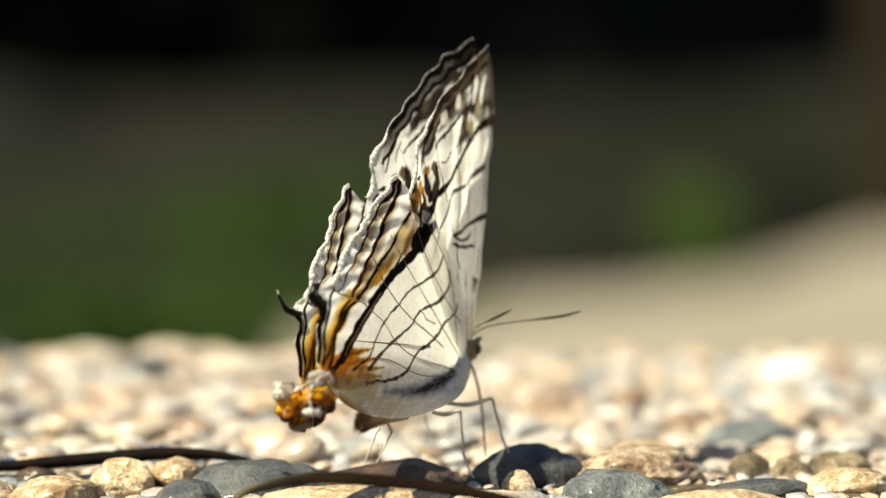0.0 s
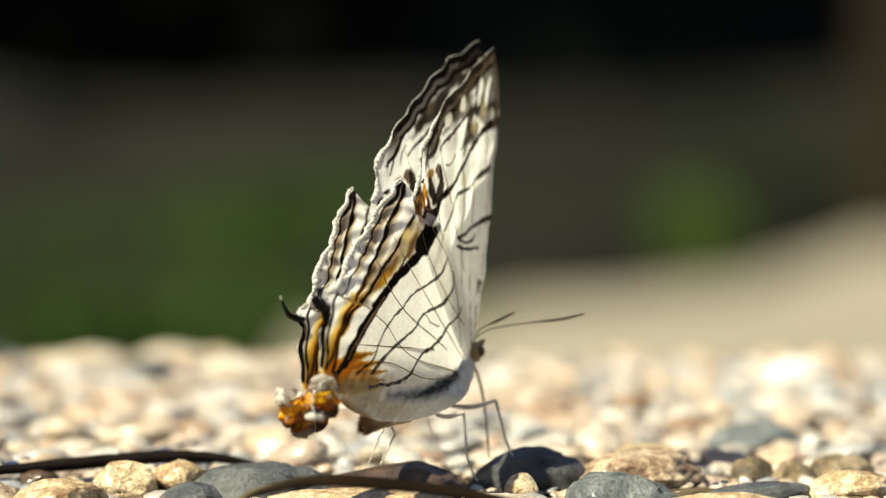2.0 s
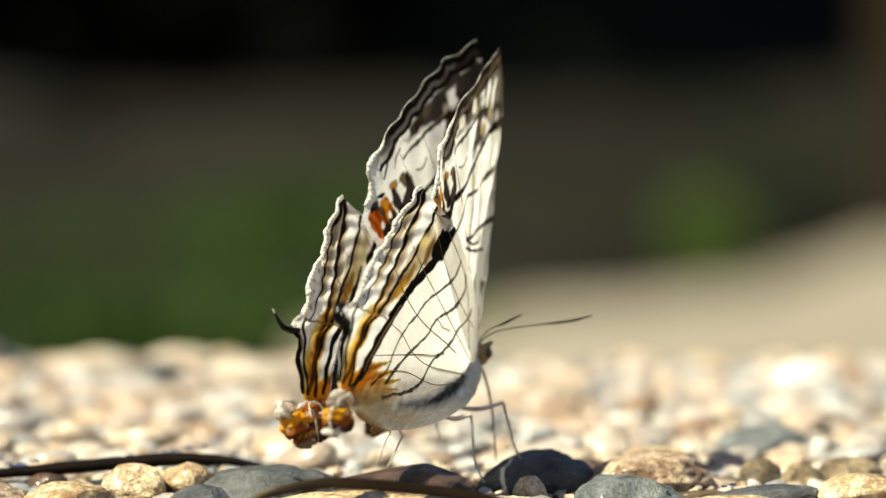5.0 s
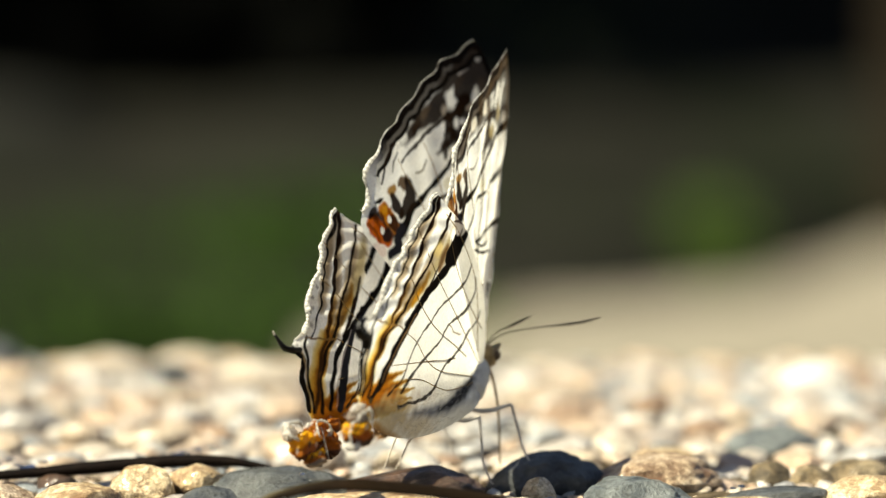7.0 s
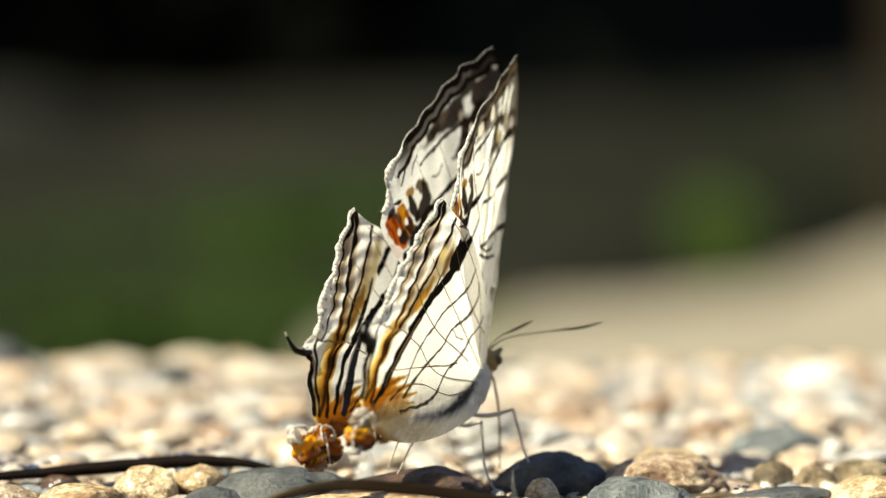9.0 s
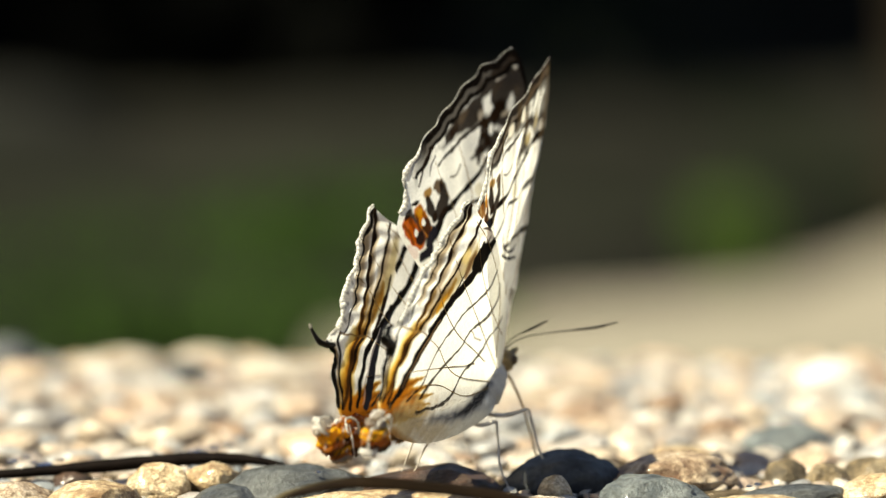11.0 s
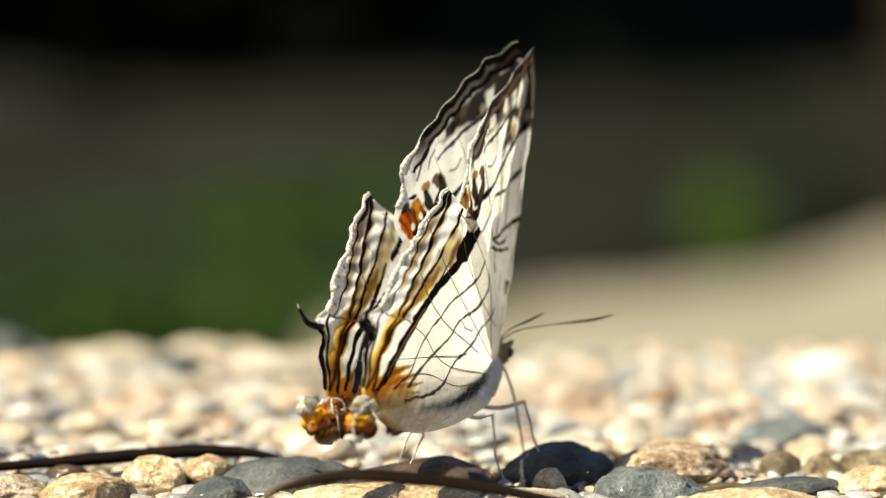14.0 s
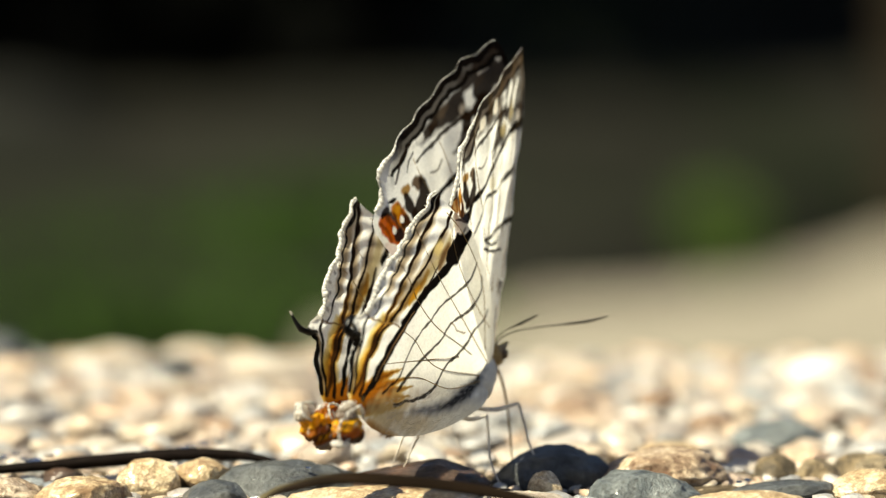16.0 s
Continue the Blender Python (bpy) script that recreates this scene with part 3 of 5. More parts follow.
        p.stroke([(-11.6, -2.3), (-7.3, -2.2), (-4.0, -1.55), (-1.0, -0.7), (1.6, 0.1)], [0.6, 1.1, 1.2, 1.0, 0.7], (0.12, 0.12, 0.14), 0.85, 0.7)
        p.stroke([(-8.0, -2.25), (-6.0, -2.0), (-4.0, -1.5), (-1.6, -0.85), (0.6, -0.1)], [0.3, 0.6, 0.9, 0.8, 0.4], (0.01, 0.01, 0.013), 0.95, 0.35)
        p.stroke([(-5.2, 13.9), (-4.2, 13.8), (-3.4, 13.5)], [0.2, 0.3, 0.2], (0.05, 0.02, 0.015), 0.9)
    else:
        p.stroke([(-1.6, 11.9), (-3.8, 9.7), (-6.2, 8.3), (-9.2, 7.0), (-11.2, 6.0), (-12.5, 5.4), (-14.9, 4.0), (-16.3, 2.2), (-17.9, -0.2)], [0.85, 0.7, 0.66, 0.66, 0.62, 0.6, 0.58, 0.58, 0.58], BLACK, 1.0)
        p.stroke([(-8.0, 7.2), (-10.6, 5.9), (-12.2, 4.8), (-13.9, 3.2), (-15.3, 1.3), (-16.6, -0.5)], [0.2, 0.5, 0.8, 0.95, 1.0, 0.7], NAVY, 1.0, 0.12)
        p.stroke([(-11.4, 5.8), (-13.4, 4.2), (-15.4, 2.2), (-17.0, -0.2)], [0.08, 0.16, 0.16, 0.1], (0.3, 0.26, 0.26), 0.8, 0.1)
    # dark rim round the tail and down to the lobe
    p.stroke([(-22.6, 7.9), (-22.2, 6.4), (-20.7, 5.4), (-20.1, 4.7), (-20.5, 3.3), (-20.7, 1.8), (-20.9, 0.2)], [1.0, 1.1, 1.1, 0.9, 0.85, 0.8, 0.7], (0.005, 0.0035, 0.003), 1.0)
    p.stroke([(-19.7, 5.4), (-19.8, 3.8), (-20.1, 2.4), (-20.4, 0.4)], [0.2, 0.22, 0.24, 0.26], (0.4, 0.29, 0.15), 0.9)
    p.stroke([(-18.5, 6.4), (-18.9, 5.6), (-19.4, 4.1), (-19.8, 2.7), (-20.0, 1.3), (-20.3, 0.0)], [0.3, 0.42, 0.38, 0.36, 0.36, 0.36], BLACK, 1.0)
    p.stroke([(-18.6, 6.2), (-15.7, 5.6), (-13.4, 5.1)], [0.16, 0.2, 0.16], (0.2, 0.11, 0.03), 0.9)
    # net over the pale inner field
    ink = (0.016, 0.01, 0.006)
    for pts, w in (([(-1.3, 9.8), (-2.3, 8.5), (-4.7, 7.4), (-7.0, 6.6), (-8.7, 5.3), (-10.9, 3.7), (-12.1, 2.2), (-13.0, 0.8), (-15.5, -0.5)], [0.26, 0.3, 0.26, 0.2, 0.2, 0.2, 0.2, 0.22, 0.3]),
                   ([(-0.4, 8.6), (-0.4, 7.3), (-2.4, 5.7), (-5.3, 4.9), (-7.1, 3.4), (-9.2, 2.3), (-12.2, 0.5), (-13.4, -0.5)], [0.24, 0.3, 0.34, 0.22, 0.22, 0.26, 0.3, 0.26]),
                   ([(0.9, 5.6), (0.4, 4.8), (-1.5, 3.8), (-3.0, 2.5), (-5.9, 1.2), (-8.0, -0.4), (-10.4, -1.2), (-14.0, -1.6)], [0.2, 0.26, 0.34, 0.28, 0.26, 0.26, 0.3, 0.3])):
        p.stroke(pts, w, ink, 0.95, 0.08)
    p.stroke([(-5.3, 4.9), (-4.2, 4.1), (-2.9, 3.9)], [0.14, 0.18, 0.16], TAN_LINE, 0.8)
    d, s = dist(p.uv, HIND_EDGE, 120)
    p.lay(np.clip((0.34 - d) / 0.12, 0, 1) * 0.85 * (s > 0.06), (0.86, 0.84, 0.79))
    p.lay(np.clip((0.2 - np.abs(d - 0.55)) / 0.08, 0, 1) * np.clip(np.sin(s * 75) - 0.2, 0, 1) * 0.7, SMOKE)
    return p.col


def wing_sheet(name, front, rear, rows, cols, relief, pattern, under, parent, label, scallop):
    """One wing as a finely pleated sheet between its front edge and its rear edge, coloured scale by scale."""
    a, b = curve_points(front, rows)[:, :2], curve_points(rear, rows)[:, :2]
    t = np.gradient(b, axis=0)
    t /= np.linalg.norm(t, axis=1)[:, None] + 1e-9
    s = np.linspace(0, 1, rows)
    lip = np.clip((s - scallop[0]) * 12, 0, 1) * np.clip((1 - s) * 14, 0, 1)
    out = np.stack([-t[:, 1], t[:, 0]], 1)
    b = b + out * (lip * (scallop[1] * np.sin(s * scallop[2]) + 0.6 * scallop[1] * np.sin(s * scallop[2] * 2.37 + 1) + scallop[3] * np.sin(s * 331 + 2 * np.sin(s * 47)) * (0.5 + 0.5 * np.sin(s * 71))))[:, None]
    w = np.linspace(0, 1, cols) ** 0.92
    uv = a[:, None, :] * (1 - w)[None, :, None] + b[:, None, :] * w[None, :, None]
    u, v = uv[..., 0], uv[..., 1]
    y = relief(u, v)
    y += (0.035 if scallop[0] < 0.5 else 0.07) * np.clip((w[None, :] - 0.9) * 10, 0, 1) ** 2 * np.sin(s * 260 + 3 * np.sin(s * 53))[:, None] * lip[:, None]
    co = np.stack([u, y, v], -1).reshape(-1, 3) * MM
    idx = np.arange(rows * cols).reshape(rows, cols)
    f = np.stack([idx[:-1, :-1], idx[1:, :-1], idx[1:, 1:], idx[:-1, 1:]], -1).reshape(-1, 4)
    me = bpy.data.meshes.new(name)
    me.vertices.add(len(co))
    me.vertices.foreach_set("co", co.ravel())
    me.loops.add(f.size)
    me.loops.foreach_set("vertex_index", f.ravel().astype(np.int32))
    me.polygons.add(len(f))
    me.polygons.foreach_set("loop_start", np.arange(0, f.size, 4, dtype=np.int32))
    me.polygons.foreach_set("use_smooth", np.ones(len(f), dtype=bool))
    me.update(calc_edges=True)
    col = np.ones((len(co), 4))
    col[:, :3] = pattern(uv.reshape(-1, 2), under)
    if under and pattern is hind_pattern:
        # backed by the body below the grey hair line, so hardly any light comes through
        line = np.interp(u.ravel(), [-17, -11.6, -7.3, -4.0, -1.0, 1.6], [-1.2, -1.9, -1.9, -1.3, -0.5, 0.3])
        col[:, 3] = 1 - 0.85 * np.clip((line - v.ravel()) / 1.1 + 0.5, 0, 1)
    me.attributes.new("pattern", "FLOAT_COLOR", "POINT").data.foreach_set("color", col.ravel())
    me.materials.append(WING)
    ob = new(name, me)
    ob.parent = parent
    return tagged(ob, label)


def pleats(u, v, amount):
    r, ang = np.hypot(u, v), np.arctan2(v, u + 1e-9)
    return amount * (np.sin(ang * 40 + 0.6 * np.sin(r * 0.35)) * np.clip(r / 14, 0, 1) + 0.4 * np.sin(r * 2.1 + ang * 9) * np.clip(r / 18, 0, 1))


def fore_relief(side):
    """The forewing's front edge curls in towards the other wing."""
    c = np.array(NEAR_COSTA if side < 0 else FORE_COSTA)

    def relief(u, v):
        near_edge = np.clip(1 - (np.interp(v, c[:, 1], c[:, 0]) - u) / 9, 0, 1)
        return -side * (0.1 if side < 0 else 0.85) * near_edge ** 2 * np.clip(v / 14, 0.15, 1) * np.clip((30.5 - v) / 6, 0.3, 1) - side * 0.6 * np.clip((2.5 - u) / 6, 0, 1) + pleats(u, v, 0.08 if side < 0 else 0.035)
    return relief


def hind_relief(side):
    def relief(u, v):
        r, ang = np.hypot(u, v), np.arctan2(v, u + 1e-9)
        outer = np.clip((r - 12.5) / 4, 0, 1) * np.clip((v - 3) / 3, 0, 1)
        ripple = 0.075 * np.sin(v * 4.3 + 1.6 * np.sin(u * 0.9) + 5 * ang) + 0.05 * np.sin(v * 2.1 - u * 0.7 + side)
        fold = (0.85 if side < 0 else 0.0) * np.exp(-((v + 2.4 + 0.02 * (u + 6) ** 2 * (u > -6)) / 2.0) ** 2) * np.clip((u + 17) / 8, 0, 1)
        return side * 0.6 * np.clip((u + 15) / 9, 0, 1) - fold + pleats(u, v, 0.08) * np.clip((r - 13) / 5, 0.1, 1) + ripple * outer
    return relief


def vein(parent, pts, relief, r0=0.05, r1=0.038):
    return part("vein", tube([(u, float(relief(np.array([u]), np.array([v]))[0]), v) for u, v in pts], [r0, r1], 6, 18), VEIN, parent)


FORE_VEINS = [[(4.2, 1.0), (4.6, 7.0), (5.2, 14.4), (5.2, 17.1), (4.9, 19.5)],
              [(3.4, 2.0), (2.4, 8.4), (2.9, 13.0), (3.2, 15.2), (3.0, 17.1), (2.6, 19.0), (2.0, 20.6)],
              [(4.6, 8.6), (6.6, 14.0), (7.0, 16.2), (7.2, 17.7), (7.3, 19.5)],
              [(2.5, 8.6), (1.6, 11.8), (1.2, 12.9), (0.5, 15.3), (-1.1, 18.5), (-1.7, 19.9)],
              [(1.9, 3.6), (-0.7, 9.7), (-1.4, 11.1), (-2.3, 13.2)],
              [(1.5, 3.8), (-2.6, 8.1), (-3.5, 9.8), (-4.4, 11.3)]]
NEAR_VEINS = [[(4.6, 2.0), (5.0, 8.0), (5.6, 13.0), (6.4, 18.4), (6.8, 21.4)],
              [(4.0, 1.0), (3.6, 8.0), (4.0, 13.0), (4.2, 17.0), (3.8, 20.0)],
              [(3.4, 2.0), (2.0, 8.4), (2.0, 12.9), (2.4, 16.1), (1.8, 19.6)],
              [(2.5, 8.6), (1.2, 12.4), (0.2, 15.0), (-1.2, 18.6), (-2.0, 21.6)],
              [(5.8, 8.0), (6.6, 13.0), (7.5, 18.0), (7.9, 22.0)],
              [(1.9, 3.6), (-0.4, 9.8), (-1.4, 12.6), (-3.4, 18.6)]]
HIND_VEINS = [[(1.6, 0.6), (-1.9, 3.7), (-3.8, 5.4), (-7.1, 8.4), (-9.6, 11.2), (-12.2, 14.0)],
              [(0.8, 2.0), (-0.2, 8.0), (-3.8, 12.4), (-7.0, 14.6)],
              [(0.2, -0.2), (-1.1, 0.0), (-6.7, 0.9), (-9.2, 2.1), (-10.9, 3.7), (-12.9, 4.7)],
              [(-3.8, 1.8), (-9.2, 1.9), (-15.6, 2.0)],
              [(-1.6, 1.8), (-3.9, 2.9), (-7.9, 4.8), (-10.8, 7.2), (-12.4, 9.3), (-14.0, 10.8)],
              [(0.2, -0.6), (-6.0, -0.8), (-10.0, 0.4), (-12.6, 0.6)],
              [(1.4, 4.0), (-1.2, 6.2), (-4.4, 9.8), (-6.4, 13.6)]]


PALE, SILVER, YELLOW, RUSTY_SCALE, BARK, INK = (0.8, 0.76, 0.7), (0.34, 0.28, 0.23), (0.88, 0.46, 0.008), (0.38, 0.12, 0.005), (0.075, 0.026, 0.006), (0.012, 0.006, 0.003)


def lobe_lump(parent, centre, size, bands, seed):
    """One puckered lump of a lobe, with bands of scale colour from its crown down."""
    bm = bmesh.new()
    bmesh.ops.create_icosphere(bm, subdivisions=5, radius=1.0)
    off = Vector((seed * 7.1, seed * 3.3, seed))
    for v in bm.verts:
        n = v.co.copy()
        q = 1 + 0.3 * noise.noise(n * 1.2 + off) + 0.16 * noise.noise(n * 2.4 + off) + 0.03 * noise.noise(n * 6 + off)
        q -= 0.16 * max(0.0, math.sin(n.z * 5.5 + 2 * noise.noise(n * 2 + off)))
        v.co = Vector([c + k * size[i] * q for i, (c, k) in enumerate(zip(centre, n))]) * MM
    ob = part("anal_lobe", bm, LOBE, parent, "curled amber and brown wing lobe with white fringe")
    stops = np.linspace(1.05, -1.05, len(bands))[::-1]
    ramp_of = np.array(bands[::-1])

    def tint(co):
        n = (co - np.array(centre)) / np.array(size)
        h = n[:, 2] + 0.14 * wave(n[:, 0], n[:, 2], 2.3, seed) + 0.04 * wave(n[:, 0] + n[:, 1], n[:, 2], 6.1, seed + 1)
        at = np.clip((h - stops[0]) / (stops[1] - stops[0]), 0, len(bands) - 1.001)
        i = at.astype(int)
        f = np.clip((at - i - 0.5) * 3.5 + 0.5, 0, 1)[:, None]
        col = ramp_of[i] * (1 - f) + ramp_of[np.minimum(i + 1, len(bands) - 1)] * f
        # dark creases and pale gleams of light are painted into the scale colour
        crease = np.clip(wave(n[:, 0], n[:, 2] + n[:, 1], 2.6, 2.0 + seed) - 1.05, 0, 0.4)[:, None] * 2
        gleam = np.clip(wave(n[:, 0] - n[:, 1], n[:, 2], 2.9, 4.0 + seed) - 1.15, 0, 0.3)[:, None] * 2.6
        col = col * (1 - crease) + np.array(INK) * crease
        return col * (1 - gleam) + np.array(PALE) * gleam
    paint(ob, tint)


def lobe_rim(parent, centre, ru, rv, turn, seed, girth=0.2, span=2 * math.pi):
    """The curled white edge of a lobe."""
    turns = [turn + span * i / 16 for i in range(17)]
    u, n, v = centre
    loop = [(u + ru * math.cos(a) * (1 + 0.14 * math.sin(3 * a + seed)), n + 0.22 * math.sin(a * 2 + seed), v + rv * math.sin(a) * (1 + 0.12 * math.sin(2 * a + seed))) for a in turns]
    ob = part("rim", tube(loop, [girth * q for q in (0.3, 0.8, 0.5, 0.8, 0.4, 0.7, 0.3)], 8, 70, wobble=0.7), LOBE, parent, "curled white rim of the lobe")
    paint(ob, lambda co: np.array(PALE) * (0.8 + 0.2 * np.sin(co[:, :1] * 7 + co[:, 2:] * 9)))


def lobe(parent, side, flip):
    """The curled lobe at the hind corner: puckered lumps and a curled white rim."""
    rng = random.Random(5 if flip else 9)
    if side < 0:
        lobe_lump(parent, (-21.6, -0.3, -1.7), (1.25, 0.8, 1.0), [PALE, (0.5, 0.43, 0.35), SILVER, (0.2, 0.12, 0.07), INK], 1.0)
        lobe_lump(parent, (-21.6, -0.4, -3.0), (1.6, 1.1, 1.3), [BARK, YELLOW, YELLOW, RUSTY_SCALE, BARK, BARK], 2.0)
        # pale bands here stand for the white glint low on the lobe
        lobe_lump(parent, (-22.2, -0.2, -4.1), (0.9, 0.8, 0.6), [BARK, PALE, PALE, BARK], 3.0)
        lobe_lump(parent, (-20.4, -0.2, -3.6), (1.0, 0.8, 0.8), [RUSTY_SCALE, BARK, INK], 4.0)
        lobe_rim(parent, (-21.6, -1.15, -1.9), 1.3, 1.0, -0.2, 1.0, 0.2, 3.6)
        lobe_rim(parent, (-22.7, -0.7, -3.2), 0.5, 1.4, 1.5, 2.0, 0.16, 3.2)
        top = Vector((-21.6, -0.4, -2.6))
    else:
        lobe_lump(parent, (-24.3, 0.2, -1.2), (0.95, 0.6, 0.85), [PALE, PALE, (0.6, 0.54, 0.46), (0.3, 0.19, 0.1)], 5.0)
        lobe_lump(parent, (-23.0, 0.1, -2.6), (1.5, 1.0, 1.35), [BARK, YELLOW, YELLOW, RUSTY_SCALE, BARK, BARK], 6.0)
        lobe_lump(parent, (-21.3, -0.2, -2.0), (1.35, 0.9, 1.2), [PALE, RUSTY_SCALE, RUSTY_SCALE, YELLOW, BARK, SILVER], 7.0)
        lobe_lump(parent, (-22.3, -0.2, -3.9), (1.2, 0.9, 0.85), [RUSTY_SCALE, YELLOW, RUSTY_SCALE, SILVER, BARK], 8.0)
        lobe_lump(parent, (-19.8, -0.3, -3.2), (1.15, 0.9, 1.35), [PALE, RUSTY_SCALE, RUSTY_SCALE, RUSTY_SCALE, BARK, INK], 9.0)
        lobe_lump(parent, (-18.4, 0.0, -1.6), (1.0, 0.6, 0.8), [RUSTY_SCALE, RUSTY_SCALE, BARK], 10.0)
        lobe_rim(parent, (-24.3, -0.6, -1.2), 1.0, 0.8, 0.3, 3.0, 0.22, 4.4)
        lobe_rim(parent, (-21.3, -1.15, -1.9), 0.95, 0.9, -0.9, 4.0, 0.16, 4.6)
        lobe_rim(parent, (-21.0, -1.0, -2.9), 0.6, 1.4, 1.5, 5.0, 0.1, 2.8)
        top = Vector((-21.4, 0.2, -2.4))
    bm = bmesh.new()
    for _ in range(50):
        a = rng.uniform(0, 2 * math.pi)
        z = rng.uniform(-0.6, 1)
        base = top + Vector((1.7 * math.cos(a) * math.sqrt(max(0, 1 - z * z)), 0.9 * math.sin(a) * math.sqrt(max(0, 1 - z * z)), 1.9 * z))
        out = (base - top).normalized() + Vector((rng.uniform(-.6, .6), rng.uniform(-.6, .6), rng.uniform(-.3, .5)))
        s = out.cross(Vector((0, 1, 0))).normalized() * 0.03
        bm.faces.new([bm.verts.new(v * MM) for v in (base - s, base + s, base + out * rng.uniform(0.15, 0.4))])
    ob = tagged(part("fringe", bm, LOBE, parent, "white hair fringe", False), kind="stuff")
    paint(ob, lambda co: np.tile(np.array((0.8, 0.76, 0.7)), (len(co), 1)))


def rolled_edge(parent, edge, relief, girths, beads, seed):
    """The white rolled edge of a wing: a bead of scales that swells and shrinks along the scallops."""
    n = 40 * len(edge)
    c = curve_points(edge, n)
    pts = [(u, float(relief(np.array([u]), np.array([v]))[0]), v) for u, v, _ in c]
    r = np.interp(np.linspace(0, 1, n), np.linspace(0, 1, len(girths)), girths)
    i = np.arange(n)
    swell = np.array([0.85 + 0.7 * noise.noise(Vector((k / n * beads * 0.07, seed, 0))) + 0.3 * noise.noise(Vector((k / n * beads * 0.17, seed, 5))) for k in i])
    sway = [Vector((noise.noise(Vector((k / n * beads * 0.3, 3, seed))), 1.5 * noise.noise(Vector((k / n * beads * 0.4, 9, seed))), noise.noise(Vector((k / n * beads * 0.3, 6, seed))))) for k in i]
    pts = [tuple(Vector(q) + w * 0.3 * float(g)) for q, w, g in zip(pts, sway, r)]
    bm = tube(pts, list(r * np.clip(swell, 0.15, 1.4)), 8, n, wobble=0.0)
    ob = part("fringe", bm, LOBE, parent, "white rolled and beaded outer edge")
    paint(ob, lambda co: np.array((0.9, 0.88, 0.83)) * (0.82 + 0.18 * np.sin(co[:, :1] * 9 + co[:, 2:] * 11)))


def fold_hair(parent, relief):
    """Fine pale hair on the wing's fold where it lies round the body."""
    rng = random.Random(31)
    c = np.array(NEAR_HIND_REAR[:9])[::-1]
    bm = bmesh.new()
    for _ in range(1000):
        u = rng.uniform(-15.0, 1.4)
        low = float(np.interp(u, c[:, 0], c[:, 1]))
        v = rng.uniform(low, -0.4 + 0.05 * u)
        base = Vector((u, float(relief(np.array([u]), np.array([v]))[0]) - 0.02, v))
        tip = base + Vector((-rng.uniform(0.4, 1.2), -rng.uniform(0.04, 0.2), rng.gauss(-0.15, 0.22)))
        bm.faces.new([bm.verts.new(q * MM) for q in (base - Vector((0, 0, 0.018)), base + Vector((0, 0, 0.018)), tip)])
    ob = tagged(part("fur", bm, FUR, parent, "fine pale hair over the body", False), kind="stuff")

    def coat(co):
        d, _ = dist(co[:, [0, 2]], [(-11.6, -2.3), (-7.3, -2.2), (-4.0, -1.55), (-1.0, -0.7), (1.6, 0.1)])
        near_line = np.clip(1 - d / 0.55, 0, 1)[:, None] * np.clip(0.55 + 0.5 * np.sin(co[:, :1] * 6), 0, 1)
        tan = np.clip((-6 - co[:, :1]) / 12, 0, 0.6)
        col = np.array((0.6, 0.58, 0.54)) * (1 - tan) + np.array((0.56, 0.46, 0.32)) * tan
        return col * (1 - near_line) + np.array((0.02, 0.02, 0.026)) * near_line
    paint(ob, coat)


def edge_fringe(parent, edge, relief, seed, density, long=1.0):
    """Pale scale hairs that stand off the wing's outer edge."""
    rng = random.Random(seed)
    c = curve_points(edge, density)
    bm = bmesh.new()
    for i in range(1, density - 1):
        t = Vector((c[i + 1][0] - c[i - 1][0], 0, c[i + 1][1] - c[i - 1][1])).normalized()
        out = Vector((-t.z, 0, t.x))
        clump = 0.5 + 0.5 * noise.noise(Vector((i * 0.11, seed, 0)))
        if clump < 0.48:
            continue
        for _ in range(2):
            u, v = c[i][0] + rng.uniform(-0.08, 0.08), c[i][1] + rng.uniform(-0.08, 0.08)
            base = Vector((u, float(relief(np.array([u]), np.array([v]))[0]), v)) - out * 0.12
            tip = base + out * (0.12 + long * rng.uniform(-0.02, 0.22)) * (0.4 + clump) + t * rng.gauss(0, 0.1) + Vector((0, rng.gauss(0, 0.12), 0))
            w = t * 0.05
            bm.faces.new([bm.verts.new(q * MM) for q in (base - w, base + w, tip)])
    ob = tagged(part("fringe", bm, LOBE, parent, "pale hair fringe along the edge", False), kind="stuff")
    paint(ob, lambda co: np.tile(np.array((0.8, 0.77, 0.72)), (len(co), 1)))


def tail(parent, side):
    if side < 0:
        bm = tube([(-20.3, -0.1, 3.9), (-20.6, -0.2, 4.9), (-21.6, -0.3, 5.1), (-22.4, -0.4, 5.6), (-22.2, -0.5, 6.3), (-21.4, -0.5, 6.6)], [0.3, 0.46, 0.5, 0.44, 0.36, 0.14], 10, 34, 0.8, wobble=0.25)
    else:
        bm = tube([(-19.9, 0, 5.3), (-20.9, 0.1 * side, 5.5), (-21.6, 0.3 * side, 5.9), (-21.9, 0.5 * side, 6.7), (-22.1, 0.6 * side, 7.5)], [0.3, 0.36, 0.3, 0.18, 0.08], 10, 26, 0.8, wobble=0.25)
    ob = part("tail", bm, LOBE, parent, "short black hindwing tail with a pale tip")
    paint(ob, lambda co: np.where((co[:, 2] > 7.1)[:, None], np.array((0.5, 0.46, 0.4)), np.array((0.005, 0.004, 0.0035))))


